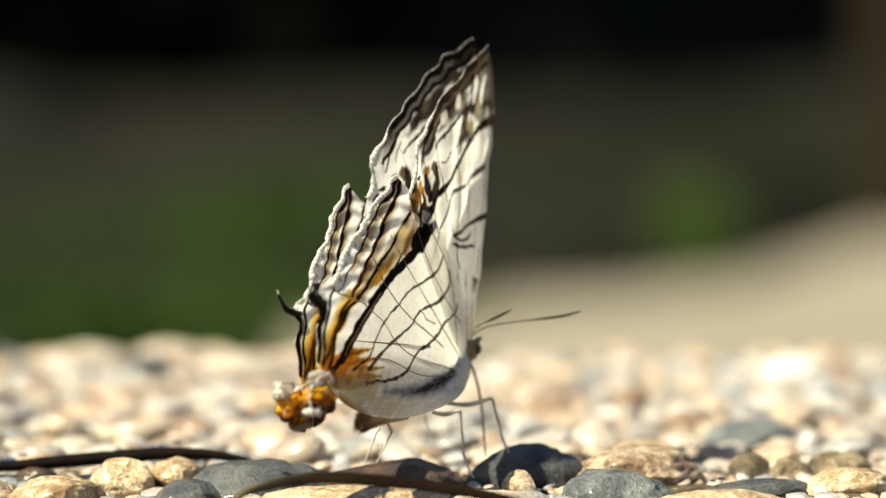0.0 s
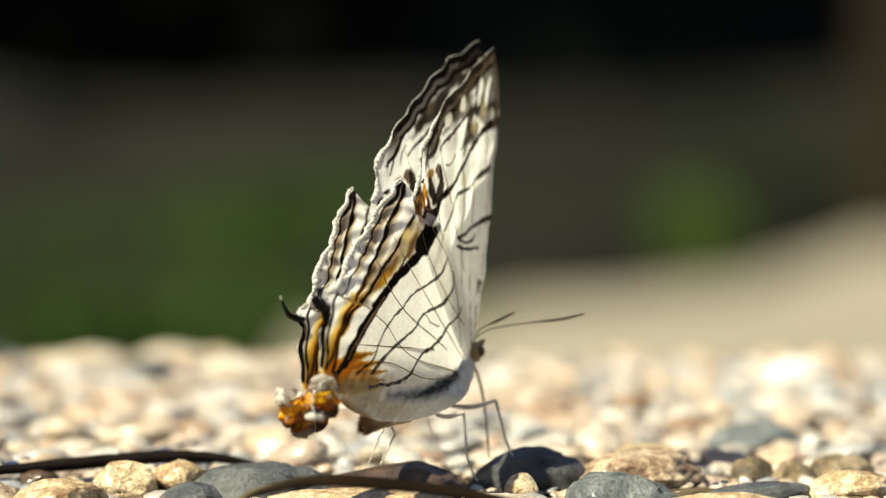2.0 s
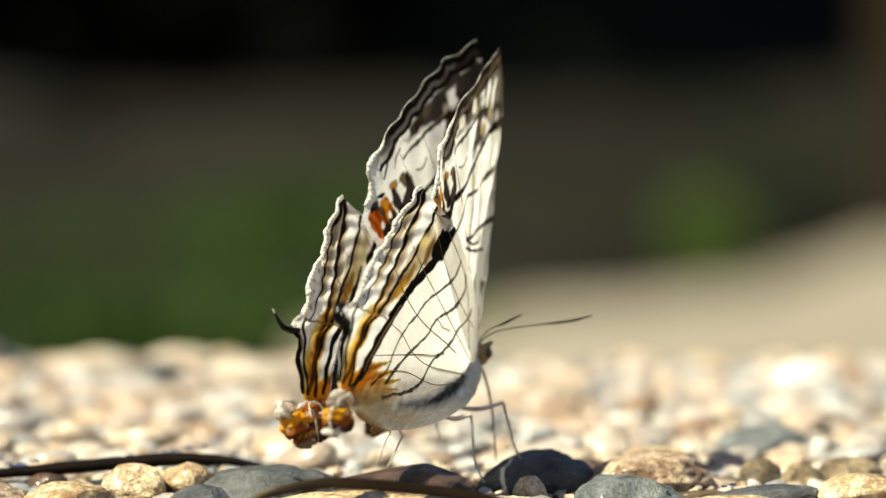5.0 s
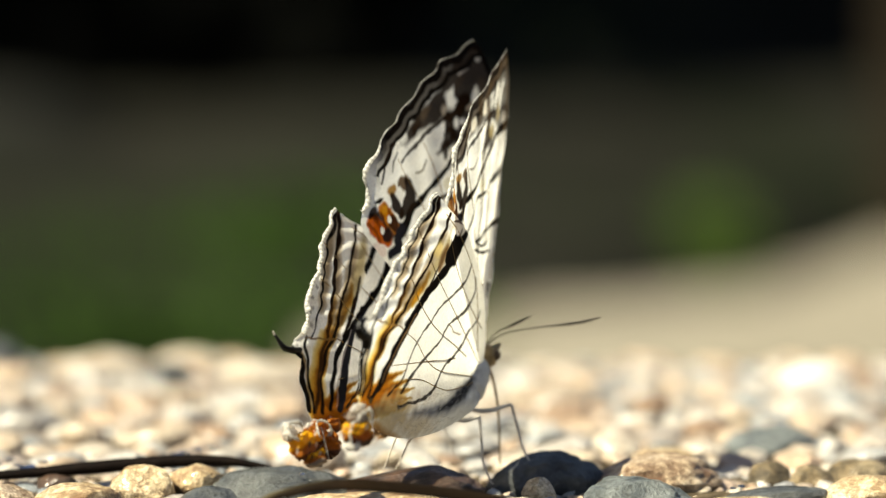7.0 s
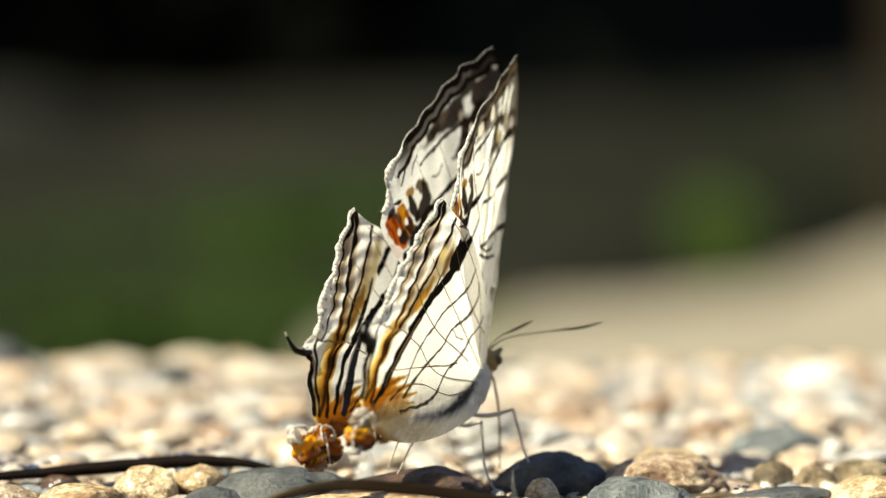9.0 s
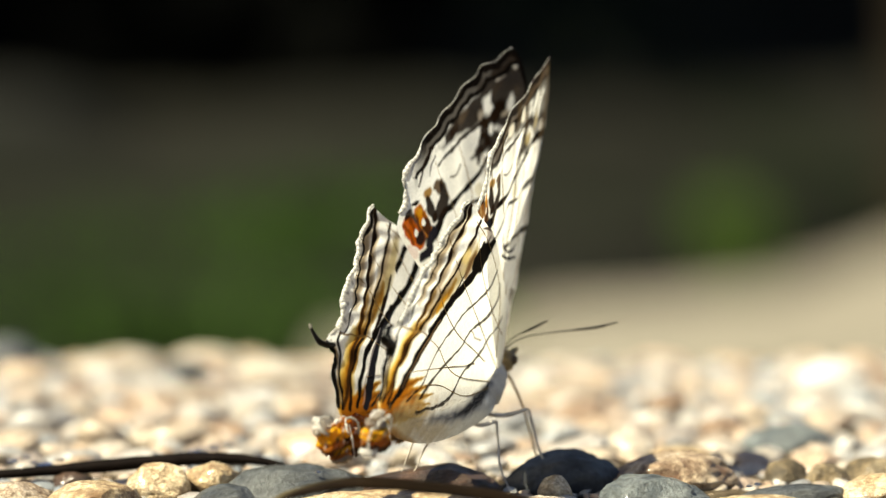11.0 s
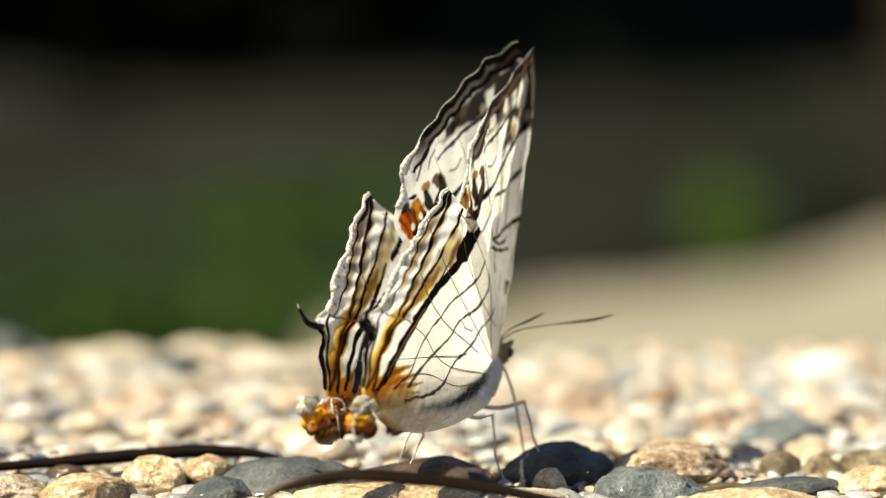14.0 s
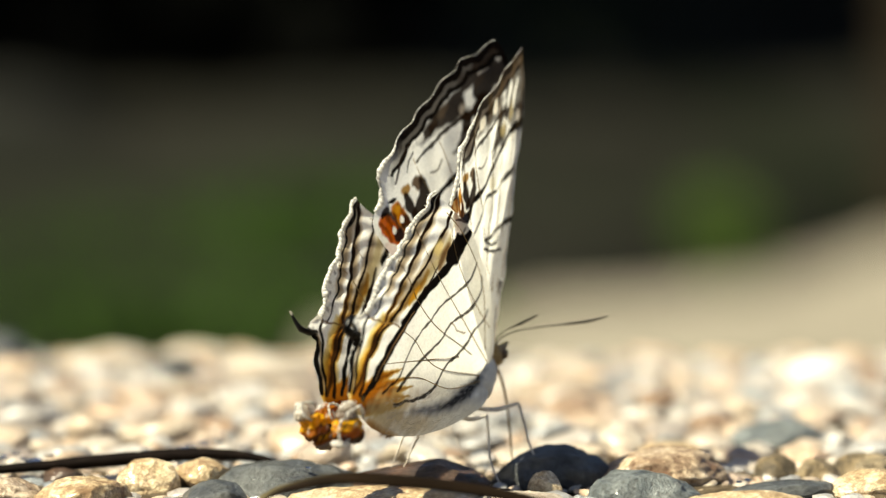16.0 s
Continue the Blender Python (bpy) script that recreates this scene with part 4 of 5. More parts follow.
def build_butterfly():
    fly = tagged(new("butterfly"), "white map-patterned butterfly with dark lines and amber lobes, standing on pebbles", "butterfly")
    fly.location = HOME
    wings = {}
    for name, under, front_pose in (("near", True, None), ("far", False, None)):
        side = -1 if under else 1
        what = "underside" if under else "upper side"
        f = wing_sheet("forewing", NEAR_COSTA if under else FORE_COSTA, NEAR_REAR if under else FORE_REAR, 330, 230, fore_relief(side), fore_pattern, under, fly, "white forewing with dark net lines and smoky tip, " + what, (0.42, 0.07, 88.0, 0.03))
        h = wing_sheet("hindwing", HIND_FRONT, NEAR_HIND_REAR if under else HIND_REAR, 380, 230, hind_relief(side), hind_pattern, under, fly, "white hindwing with black stripes and amber base, " + what, (0.55, 0.05, 120.0, 0.1))
        for pts in NEAR_VEINS if under else FORE_VEINS:
            vein(f, pts, fore_relief(side))
        for pts in HIND_VEINS:
            vein(h, pts, hind_relief(side))
        edge = NEAR_EDGE if under else FORE_EDGE
        rolled_edge(f, edge[:7], fore_relief(side), [0.14, 0.24, 0.22, 0.2, 0.18, 0.05], 60, side)
        rolled_edge(f, edge[6:], fore_relief(side), [0.05, 0.035, 0.03, 0.02], 170, side)
        edge_fringe(f, edge[:5], fore_relief(side), 3 + side, 120, 0.6)
        edge_fringe(h, HIND_EDGE, hind_relief(side), 7 + side, 300, 0.8)
        rolled_edge(h, HIND_EDGE[1:], hind_relief(side), [0.24, 0.26, 0.2, 0.22, 0.2, 0.12], 190, side)
        if under:
            fold_hair(h, hind_relief(side))
        lobe(h, side, under)
        tail(h, side)
        wings[name] = (f, h)
    body(fly)
    return fly, wings


HOME = Vector((2.3, 1.6, 0.0)) * MM
HINGE_NEAR = Vector((3.3, 0.2, 10.05)) * MM - HOME
HINGE_FAR = Vector((1.27, 4.0, 9.8)) * MM - HOME


def at_home(*pts):
    """World points in millimetres, as points of the butterfly's own space."""
    return [tuple(Vector(p) - HOME / MM) for p in pts]


def body(fly):
    rng = random.Random(3)
    axis = at_home((-4.3, -9.2, 6.0), (-3.3, -7.4, 6.6), (-1.3, -4.4, 7.5), (0.6, -1.4, 8.3), (2.1, 0.5, 8.9), (3.7, 2.0, 9.6), (4.5, 3.4, 10.6))

    def coat(co):
        c = curve_points(axis, 60)
        q = co[:, None, :] - c[None]
        i = np.argmin((q ** 2).sum(-1), 1)
        z = co[:, 2] - c[i, 2]
        along = i / 59
        col = np.tile(np.array((0.76, 0.74, 0.7)), (len(co), 1))
        line = np.clip(1 - np.abs(z - 0.75 + 0.15 * np.sin(co[:, 0] * 5)) / 0.42, 0, 1) * np.clip((along - 0.3) * 6, 0, 1) * np.clip((0.9 - along) * 8, 0, 1)
        line = np.clip(line * 1.5, 0, 1) * np.clip(0.62 + 0.5 * np.sin(co[:, 0] * 9 + co[:, 2] * 7) + (along - 0.6), 0, 1)
        col = col * (1 - 1.0 * line[:, None]) + np.array((0.02, 0.02, 0.025)) * 1.0 * line[:, None]
        tip = np.clip((0.1 - along) * 14, 0, 1)[:, None]
        col = col * (1 - tip) + np.array((0.2, 0.09, 0.03)) * tip
        tan = np.clip((0.36 - along) * 2.4, 0, 0.5)[:, None]
        col = col * (1 - tan) + np.array((0.34, 0.23, 0.12)) * tan
        yel = np.clip(wave(co[:, 0], co[:, 1], 1.1, 5.0) * 0.5 + 0.2, 0, 0.5)[:, None] * np.clip((0.5 - along) * 3, 0, 1)[:, None]
        return col * (1 - yel) + np.array((0.55, 0.45, 0.25)) * yel

    ab = part("abdomen", tube(axis[:5], [0.1, 0.48, 0.72, 0.94, 1.14, 1.3, 1.42, 1.5, 1.56, 1.6, 1.6, 1.6, 1.6], 28, 90, 1.15, wobble=0.16), FUR, fly, "pale grey furry abdomen with a dark side line")
    th = part("thorax", tube(axis[3:], [1.7, 1.95, 1.75, 0.9], 28, 40, 1.2, wobble=0.16), FUR, fly, "pale grey furry thorax")
    paint(ab, coat)
    paint(th, coat)
    bm = bmesh.new()
    c = curve_points(axis, 80)
    radii = np.interp(np.linspace(0, 1, 80), np.linspace(0, 1, 7), [0.4, 0.92, 1.36, 1.6, 1.9, 1.75, 0.9])
    for _ in range(9000):
        i = rng.randrange(2, 78)
        d = Vector(c[i + 1] - c[i - 1]).normalized()
        side = d.cross(Vector((0, 0, 1))).normalized()
        up = side.cross(d)
        a = rng.uniform(0, 2 * math.pi)
        out = side * math.cos(a) + up * math.sin(a)
        base = Vector(c[i]) + out * radii[i] * 0.97
        tipv = base + out * rng.uniform(0.08, 0.3) - d * rng.uniform(0.3, 1.0) + Vector((0, 0, rng.uniform(0, 0.9) * max(0, math.sin(a)))) + Vector((rng.gauss(0, .08), rng.gauss(0, .08), rng.gauss(0, .08)))
        w = d.cross(out) * 0.028
        bm.faces.new([bm.verts.new(v * MM) for v in (base - w, base + w, tipv)])
    fur = tagged(part("fur", bm, FUR, fly, "fine pale body hair", False), kind="stuff")
    paint(fur, coat)
    # head
    bm = bmesh.new()
    bmesh.ops.create_icosphere(bm, subdivisions=4, radius=1.0)
    hc = Vector(at_home((5.3, 4.3, 11.2))[0])
    for v in bm.verts:
        n = v.co.copy()
        v.co = (hc + Vector((n.x * 0.78, n.y * 0.9, n.z * 1.0)) * (1 + 0.14 * noise.noise(n * 3))) * MM
    head = part("head", bm, OLIVE, fly, "small brown furry head")
    for s in (1, -1):
        bm = bmesh.new()
        bmesh.ops.create_icosphere(bm, subdivisions=3, radius=0.52 * MM)
        bmesh.ops.translate(bm, verts=bm.verts, vec=(hc + Vector((0.5 * s + 0.1, -0.35 * s + 0.2, 0.12))) * MM)
        part("eye", bm, EYE, head)
        part("palp", tube([hc + Vector((0.2 * s, -0.1 * s, 0.3)), hc + Vector((0.55 + 0.1 * s, 0.8, 0.55)), hc + Vector((1.0 + 0.1 * s, 1.6, 0.95))], [0.34, 0.3, 0.12], 8, 12, wobble=0.2), OLIVE, head)
    a1 = at_home((5.0, 4.7, 12.0), (6.6, 5.6, 13.02), (8.96, 6.2, 13.47), (12.97, 7.0, 13.87), (14.22, 7.2, 14.08), (15.4, 7.4, 14.37))
    a2 = at_home((4.9, 5.0, 12.0), (6.15, 5.9, 13.2), (7.36, 6.6, 13.68), (8.35, 7.0, 14.12), (9.13, 7.2, 14.5))
    part("antenna", tube(a1, [0.07, 0.055, 0.05, 0.05, 0.06, 0.11, 0.115, 0.06], 8, 60, wobble=0.15), HORN, fly, "slender dark clubbed antenna")
    part("antenna", tube(a2, [0.07, 0.055, 0.05, 0.06, 0.12, 0.11, 0.06], 8, 40, wobble=0.15), HORN, fly, "slender dark clubbed antenna")
    # legs: thigh, shin and foot
    for joints, girth in ((((3.3, 0.5, 6.9), (5.3, 0.8, 6.75), (7.3, 1.0, 7.3), (7.8, 1.0, 5.4), (8.15, 1.0, 3.9), (8.8, 1.0, 2.4), (9.5, 1.0, 1.75), (10.4, 1.0, 1.65)), 0.2),
                          (((2.0, -2.0, 6.4), (3.1, -1.6, 6.15), (4.45, -1.0, 6.4), (4.6, -1.0, 4.6), (4.7, -1.0, 2.7), (5.0, -1.0, 1.7), (5.5, -1.0, 0.6), (5.7, -1.1, 0.5)), 0.19),
                          (((-2.9, -4.0, 5.6), (-2.7, -4.2, 5.2), (-2.9, -4.2, 4.9), (-3.2, -3.6, 4.0), (-3.5, -3.2, 3.2), (-3.7, -3.0, 2.6), (-3.9, -2.9, 2.2), (-4.0, -2.9, 2.0)), 0.12),
                          (((-1.9, -4.6, 5.6), (-1.6, -5.0, 5.0), (-1.8, -5.0, 4.6), (-2.1, -4.8, 3.9), (-2.4, -4.6, 3.2), (-2.6, -4.4, 2.7), (-2.8, -4.3, 2.4), (-2.9, -4.3, 2.2)), 0.12),
                          (((1.0, 1.6, 7.2), (0.6, 3.0, 6.8), (0.9, 4.4, 6.6), (1.3, 4.8, 5.0), (1.8, 5.2, 3.6), (2.2, 5.4, 2.6), (2.6, 5.5, 2.0), (3.0, 5.6, 1.8)), 0.15)):
        j = at_home(*joints)
        leg = part("leg", tube(j[:3], [girth * 0.9, girth * 1.15, girth * 0.75], 8, 20, wobble=0.1), LIMB, fly, "pale jointed leg")
        part("shin", tube(j[2:5], [girth * 0.75, girth * 0.6, girth * 0.55], 8, 16), LIMB, leg)
        part("foot", tube(j[4:], [girth * 0.55, girth * 0.5, girth * 0.4, girth * 0.35], 8, 20, wobble=0.3), LIMB, leg)


# ---- ground: pebble paving, lower ground, path and bank ----
def grid_sheet(name, xs, ys, height, mat, label, kind="structure"):
    bm = bmesh.new()
    rows = [[bm.verts.new((x, y, height(x, y))) for x in xs] for y in ys]
    for a, b in zip(rows, rows[1:]):
        for i in range(len(xs) - 1):
            bm.faces.new((a[i], a[i + 1], b[i + 1], b[i]))
    return tagged(part(name, bm, mat), label, name, kind=kind)


def build_paving():
    """A slab of pebbles set in sandy mortar that ends in a worn edge."""
    xs = [-0.9, -0.5, -0.25] + [x * 0.001 for x in range(-110, 111, 2)] + [0.25, 0.5, 0.9]
    ys = [-1.2, -0.6, -0.3, -0.1] + [y * 0.001 for y in range(-40, 113, 2)]
    bm = bmesh.new()
    rows = []
    for y in ys:
        rows.append([bm.verts.new((x, y, 0.0007 * noise.noise(Vector((x * 140, y * 140, 0))) + 0.0004 * noise.noise(Vector((x * 420, y * 420, 4))))) for x in xs])
    rows.append([bm.verts.new((x, 0.1135 + 0.0012 * noise.noise(Vector((x * 90, 0, 7))), -0.003)) for x in xs])
    rows.append([bm.verts.new((x, 0.115, -0.13)) for x in xs])
    for a, b in zip(rows, rows[1:]):
        for i in range(len(xs) - 1):
            bm.faces.new((a[i], a[i + 1], b[i + 1], b[i]))
    return tagged(part("pavement", bm, MORTAR), "sunlit pavement of pebbles set in sandy mortar", "pavement", kind="structure")


def pebble_bm(rng, detail, size, rough=1.0, sink=0.0):
    """A water-worn stone: a rounded lump with flats, dents and a slightly uneven skin."""
    bm = bmesh.new()
    bmesh.ops.create_icosphere(bm, subdivisions=detail, radius=1.0)
    off = Vector((rng.uniform(0, 90), rng.uniform(0, 90), rng.uniform(0, 90)))
    cuts = [(Vector((rng.gauss(0, 1), rng.gauss(0, 1), rng.gauss(0, 0.8))).normalized(), rng.uniform(0.74, 0.96)) for _ in range(8)]
    for v in bm.verts:
        n = v.co.normalized()
        p = n * (1 + 0.16 * rough * noise.noise(n * 1.1 + off) + 0.08 * rough * noise.noise(n * 2.7 + off) + (0.045 * rough * noise.noise(n * 6 + off) + 0.022 * rough * noise.noise(n * 15 + off) if detail > 2 else 0))
        for d, lim in cuts:
            over = p.dot(d) - lim
            if over > 0:
                p -= d * over * 0.8
        v.co = Vector((p.x * size[0], p.y * size[1], p.z * size[2] + sink)) * MM
    return bm


# near stones: kind words, material, place on the paving (x, y), half sizes (x, y, z), height of centre, turn
STONES = [
    ("dark slate-grey pebble in the butterfly's shade", SLATE, 10.0, 2.6, 5.3, 4.6, 2.9, 0.6, 10),
    ("tan pebble with a brown flank, half wet", TAN, 19.6, 3.2, 6.2, 4.6, 2.5, 0.8, -8),
    ("wet grey-blue banded pebble in front", BLUE, 17.6, -6.6, 5.4, 4.4, 2.3, 0.0, -12),
    ("small cream pebble beside a dark one", CREAM, 9.4, -4.0, 1.6, 1.5, 1.9, 0.2, 0),
    ("dark brown domed stone under the butterfly", BROWN, -1.4, -2.6, 6.4, 4.6, 2.5, 0.4, 5),
    ("flat grey banded stone, wet", GREY, -13.4, -1.2, 6.4, 5.2, 2.4, 0.2, 14),
    ("cream ridged pebble, rough and creased", CREAM, -25.4, -1.6, 3.1, 3.0, 2.2, 0.6, 20),
    ("cream pebble with brown seams", CREAM, -21.0, 1.4, 2.9, 2.6, 1.9, 0.6, -15),
    ("large smooth cream pebble in the sun", CREAM, -30.8, -8.6, 4.4, 3.8, 2.0, 0.2, 5),
    ("tan and ochre mottled pebble", TAN, -37.6, -6.8, 3.4, 3.4, 1.7, 0.2, 40),
    ("small rust-brown pebble on the paving", BROWN, -33.4, 3.8, 1.9, 1.6, 1.2, 0.2, 0),
    ("long low wet grey stone", GREY, 29.4, -4.6, 5.4, 2.4, 1.1, 0.1, 8),
    ("cream and tan speckled pebble", CREAM, 38.0, -3.2, 4.4, 3.2, 1.9, 0.2, 0),
    ("tan pebble with some moss", MOSSY, 30.2, 6.6, 2.3, 2.0, 1.6, 0.4, 30),
    ("olive pebble covered with moss", MOSSY, 34.2, 5.6, 2.3, 2.2, 1.7, 0.3, 60),
    ("brown pebble with mossy flank", MOSSY, 38.6, 9.0, 3.2, 2.6, 1.8, 0.3, 15),
    ("pale yellowish flat pebble beneath a dry blade", CREAM, -4.6, -9.6, 8.6, 4.0, 1.7, -0.2, -6),
    ("wet grey pebble on paving", GREY, -19.4, -8.8, 3.2, 3.0, 1.6, 0.1, 30),
    ("pale pebble at the front", CREAM, 27.0, -12.6, 6.0, 3.4, 1.6, -0.2, 10),
    ("pale grey pebble at the front", PEACH, 6.6, -11.0, 4.4, 3.2, 1.4, -0.2, 0),
    ("bright white sunlit quartz pebble", WHITE, 41.5, 83.0, 3.7, 3.0, 2.2, 1.3, 0),
    ("slate-grey pebble at the paving's edge", GREY, -50.0, 101.0, 4.6, 4.6, 3.0, 1.2, 0),
    ("large peach pebble at the paving's edge", PEACH, -37.0, 99.0, 6.4, 5.0, 2.2, 0.8, 0),
    ("peach pebble on the paving", PEACH, -19.0, 90.0, 5.2, 4.2, 2.5, 0.6, 0),
    ("grey pebble among peach ones", GREY, -29.0, 92.0, 3.0, 3.0, 1.9, 0.7, 0),
    ("pale pebble near the paving's edge", PEACH, -11.0, 104.0, 5.6, 4.0, 1.9, 0.7, 0),
    ("pale cream pebble near the paving's edge", PEACH, -27.0, 106.0, 4.6, 3.6, 1.8, 0.7, 0),
    ("cream pebble behind the antennae", PEACH, 13.0, 70.0, 5.4, 4.2, 2.4, 0.4, 0),
    ("small rust-brown pebble on the paving", RUST, 22.4, 58.0, 2.2, 2.0, 1.8, 0.9, 0),
    ("small rusty brown pebble on paving", RUST, 26.8, 40.0, 2.3, 1.9, 1.4, 0.9, 0),
    ("cream pebble among the paving", CREAM, 22.0, 21.0, 3.6, 3.0, 1.3, 0.3, 0),
    ("bluish grey pebble on paving", BLUE, 32.0, 31.0, 4.4, 3.4, 2.0, 0.5, 0),
]


def build_near_stones():
    rng = random.Random(21)
    for i, (label, mat, x, y, a, b, c, z, turn) in enumerate(STONES):
        ob = part("pebble", pebble_bm(rng, 5 if y < 12 else 4, (a, b, c)), mat)
        ob.matrix_basis = pose(x * MM, y * MM, z * MM, rng.uniform(-5, 5), rng.uniform(-5, 5), turn)
        tagged(ob, label, "pebble", "pebbles on the paving")


def build_field(paving):
    """The rest of the paving's pebbles, packed tight."""
    rng = random.Random(4)
    pool = []
    for i in range(10):
        bm = pebble_bm(rng, 2 if i < 7 else 3, (1, 1, rng.uniform(0.5, 0.75)), 1.6)
        me = bpy.data.meshes.new("pebble")
        bm.to_mesh(me)
        bm.free()
        for p in me.polygons:
            p.use_smooth = True
        me.materials.append(FIELD)
        pool.append(me)
    taken = [(s[2], s[3], 0.5 * (s[4] + s[5]) * 0.92) for s in STONES]
    spots = []
    known = np.zeros((9000, 3))
    n_known = len(taken)
    known[:n_known] = taken
    for r_lo, r_hi, tries in ((2.4, 3.4, 260), (1.6, 2.5, 4500), (1.0, 1.7, 15000), (0.55, 1.0, 14000)):
        for _ in range(tries):
            r = rng.uniform(r_lo, r_hi)
            y = rng.uniform(-16, 111)
            wide = 40 + 0.14 * max(y, 0) + 6
            x = rng.uniform(-wide, wide)
            if (-3 < y < 14 and r > 1.3) or (-3 < y < 1 and r > 0.9) or (y <= -3 and not 0.7 < r < 1.9):
                continue
            if (((known[:n_known, 0] - x) ** 2 + (known[:n_known, 1] - y) ** 2) > (0.86 * (r + known[:n_known, 2])) ** 2).all():
                known[n_known] = (x, y, r)
                n_known += 1
                spots.append((x, y, r))
    shapes = []
    for me in pool:
        co = np.empty(len(me.vertices) * 3)
        me.vertices.foreach_get("co", co)
        shapes.append((co.reshape(-1, 3), np.array([tuple(p.vertices) for p in me.polygons])))
    verts, faces, total, count = [], [], 0, 0
    for x, y, r in spots:
        m = pose(x * MM, y * MM, r * (rng.uniform(-0.15, 0.34) if y > -3 else -0.15) * MM, rng.uniform(-18, 18), rng.uniform(-18, 18), rng.uniform(0, 360))
        m = m @ Matrix.Diagonal((r * rng.uniform(0.95, 1.25), r * rng.uniform(0.8, 1.05), r * rng.uniform(0.5, 0.85), 1))
        if r > 1.4 and count < 290:
            ob = new("pebble", pool[rng.randrange(10)])
            ob.parent = paving
            ob.matrix_basis = m
            count += 1
        else:
            co, f = shapes[rng.randrange(7)]
            a = np.array(m)
            verts.append(co @ a[:3, :3].T + a[:3, 3])
            faces.append(f + total)
            total += len(co)
    me = bpy.data.meshes.new("gravel")
    me.from_pydata(np.concatenate(verts).tolist(), [], np.concatenate(faces).tolist())
    me.polygons.foreach_set("use_smooth", np.ones(len(me.polygons), dtype=bool))
    me.materials.append(FIELD)
    ob = tagged(new("gravel", me), "small mixed gravel between the pebbles", kind="stuff")
    ob.parent = paving


def toe(x):
    """How far back the bank's foot lies: close on the shaded side, further along the path."""
    if x < 0.0:
        return 1.36
    if x < 0.03:
        return 1.36 + (x / 0.03) * 0.14
    return min(1.5 + 9 * (x - 0.03) ** 2, 1.95)


def build_background():
    tagged(grid_sheet("ground", [-60, -20, -6, -2, 0, 2, 6, 20, 60], [-60, -20, -6, -1, 0.1, 1, 3, 8, 20, 60], lambda x, y: -0.13, SOIL, "soil below the paving, shade put into its dark colour"))
    grid_sheet("path", [-0.05 + 0.08 * i for i in range(52)], [0.6 + 0.05 * i for i in range(41)], lambda x, y: -0.118 + 0.002 * noise.noise(Vector((x * 5, y * 5, 0))), PATH, "sunlit pale concrete path beyond the paving")
    xs = [-4.0 + 0.05 * i for i in range(161)]
    prof = [(0.0, -0.135), (0.05, -0.105), (0.2, -0.09), (0.45, -0.062), (0.8, -0.04), (0.95, 0.12), (1.0, 0.4), (1.05, 0.9), (1.4, 1.2), (3.0, 1.3)]
    bm = bmesh.new()
    rows = []
    for d, z in prof:
        rows.append([bm.verts.new((x, toe(x) + d * (1 if d < 0.9 else 1) + 0.03 * noise.noise(Vector((x * 6, d * 5, 1))), z + 0.02 * noise.noise(Vector((x * 9, d * 9, 2))) * (d > 0.02))) for x in xs])
    for a, b in zip(rows, rows[1:]):
        for i in range(len(xs) - 1):
            bm.faces.new((a[i], a[i + 1], b[i + 1], b[i]))
    tagged(part("bank", bm, BANK), "earth bank with moss, out of focus, shade put into its dark colour", "bank", kind="structure")
    hedge()
    for x, y, z, h, w, n in ((-0.11, 1.54, -0.085, 0.045, 0.06, 190), (-0.18, 1.5, -0.09, 0.04, 0.05, 130), (-0.05, 1.6, -0.08, 0.05, 0.05, 150), (-0.03, 1.47, -0.09, 0.03, 0.04, 90),
                             (0.131, 1.63, -0.086, 0.046, 0.012, 420), (-0.1, 1.41, -0.09, 0.022, 0.09, 200), (-0.15, 1.39, -0.09, 0.02, 0.06, 120), (-0.02, 1.4, -0.09, 0.02, 0.04, 80), (-0.2, 1.62, -0.08, 0.03, 0.04, 60)):
        grass_tuft(x, y, z, h, w, n, FRESH if x > 0.1 else GRASS, 0.12 if x > 0.1 else 0.35)
    bm = tube([(0, 0, -140), (2, 0, 200), (-2, 2, 600), (0, 0, 1200)], [34, 31, 29, 27], 18, 40, wobble=0.12)
    ob = tagged(part("wooden_post", bm, WOOD), "brown weathered round wooden post on the bank", "post")
    ob.matrix_basis = pose(0.279, 1.95, 0)
    bm = pebble_bm(random.Random(8), 4, (90, 70, 55))
    ob = tagged(part("rock", bm, ROCK), "dull grey rock on the bank", "rock")
    ob.matrix_basis = pose(-0.25, 1.9, -0.085)


def overhang(x, z):
    """The hedge's unseen lean above knee height, added to throw shade on the bank, less so right of x = -0.28."""
    lean = 0.06 + 0.32 * min(1.0, max(0.0, (-0.28 - x) / 0.08))
    return lean * min(1.0, max(0.0, (z - 0.2) / 0.3))


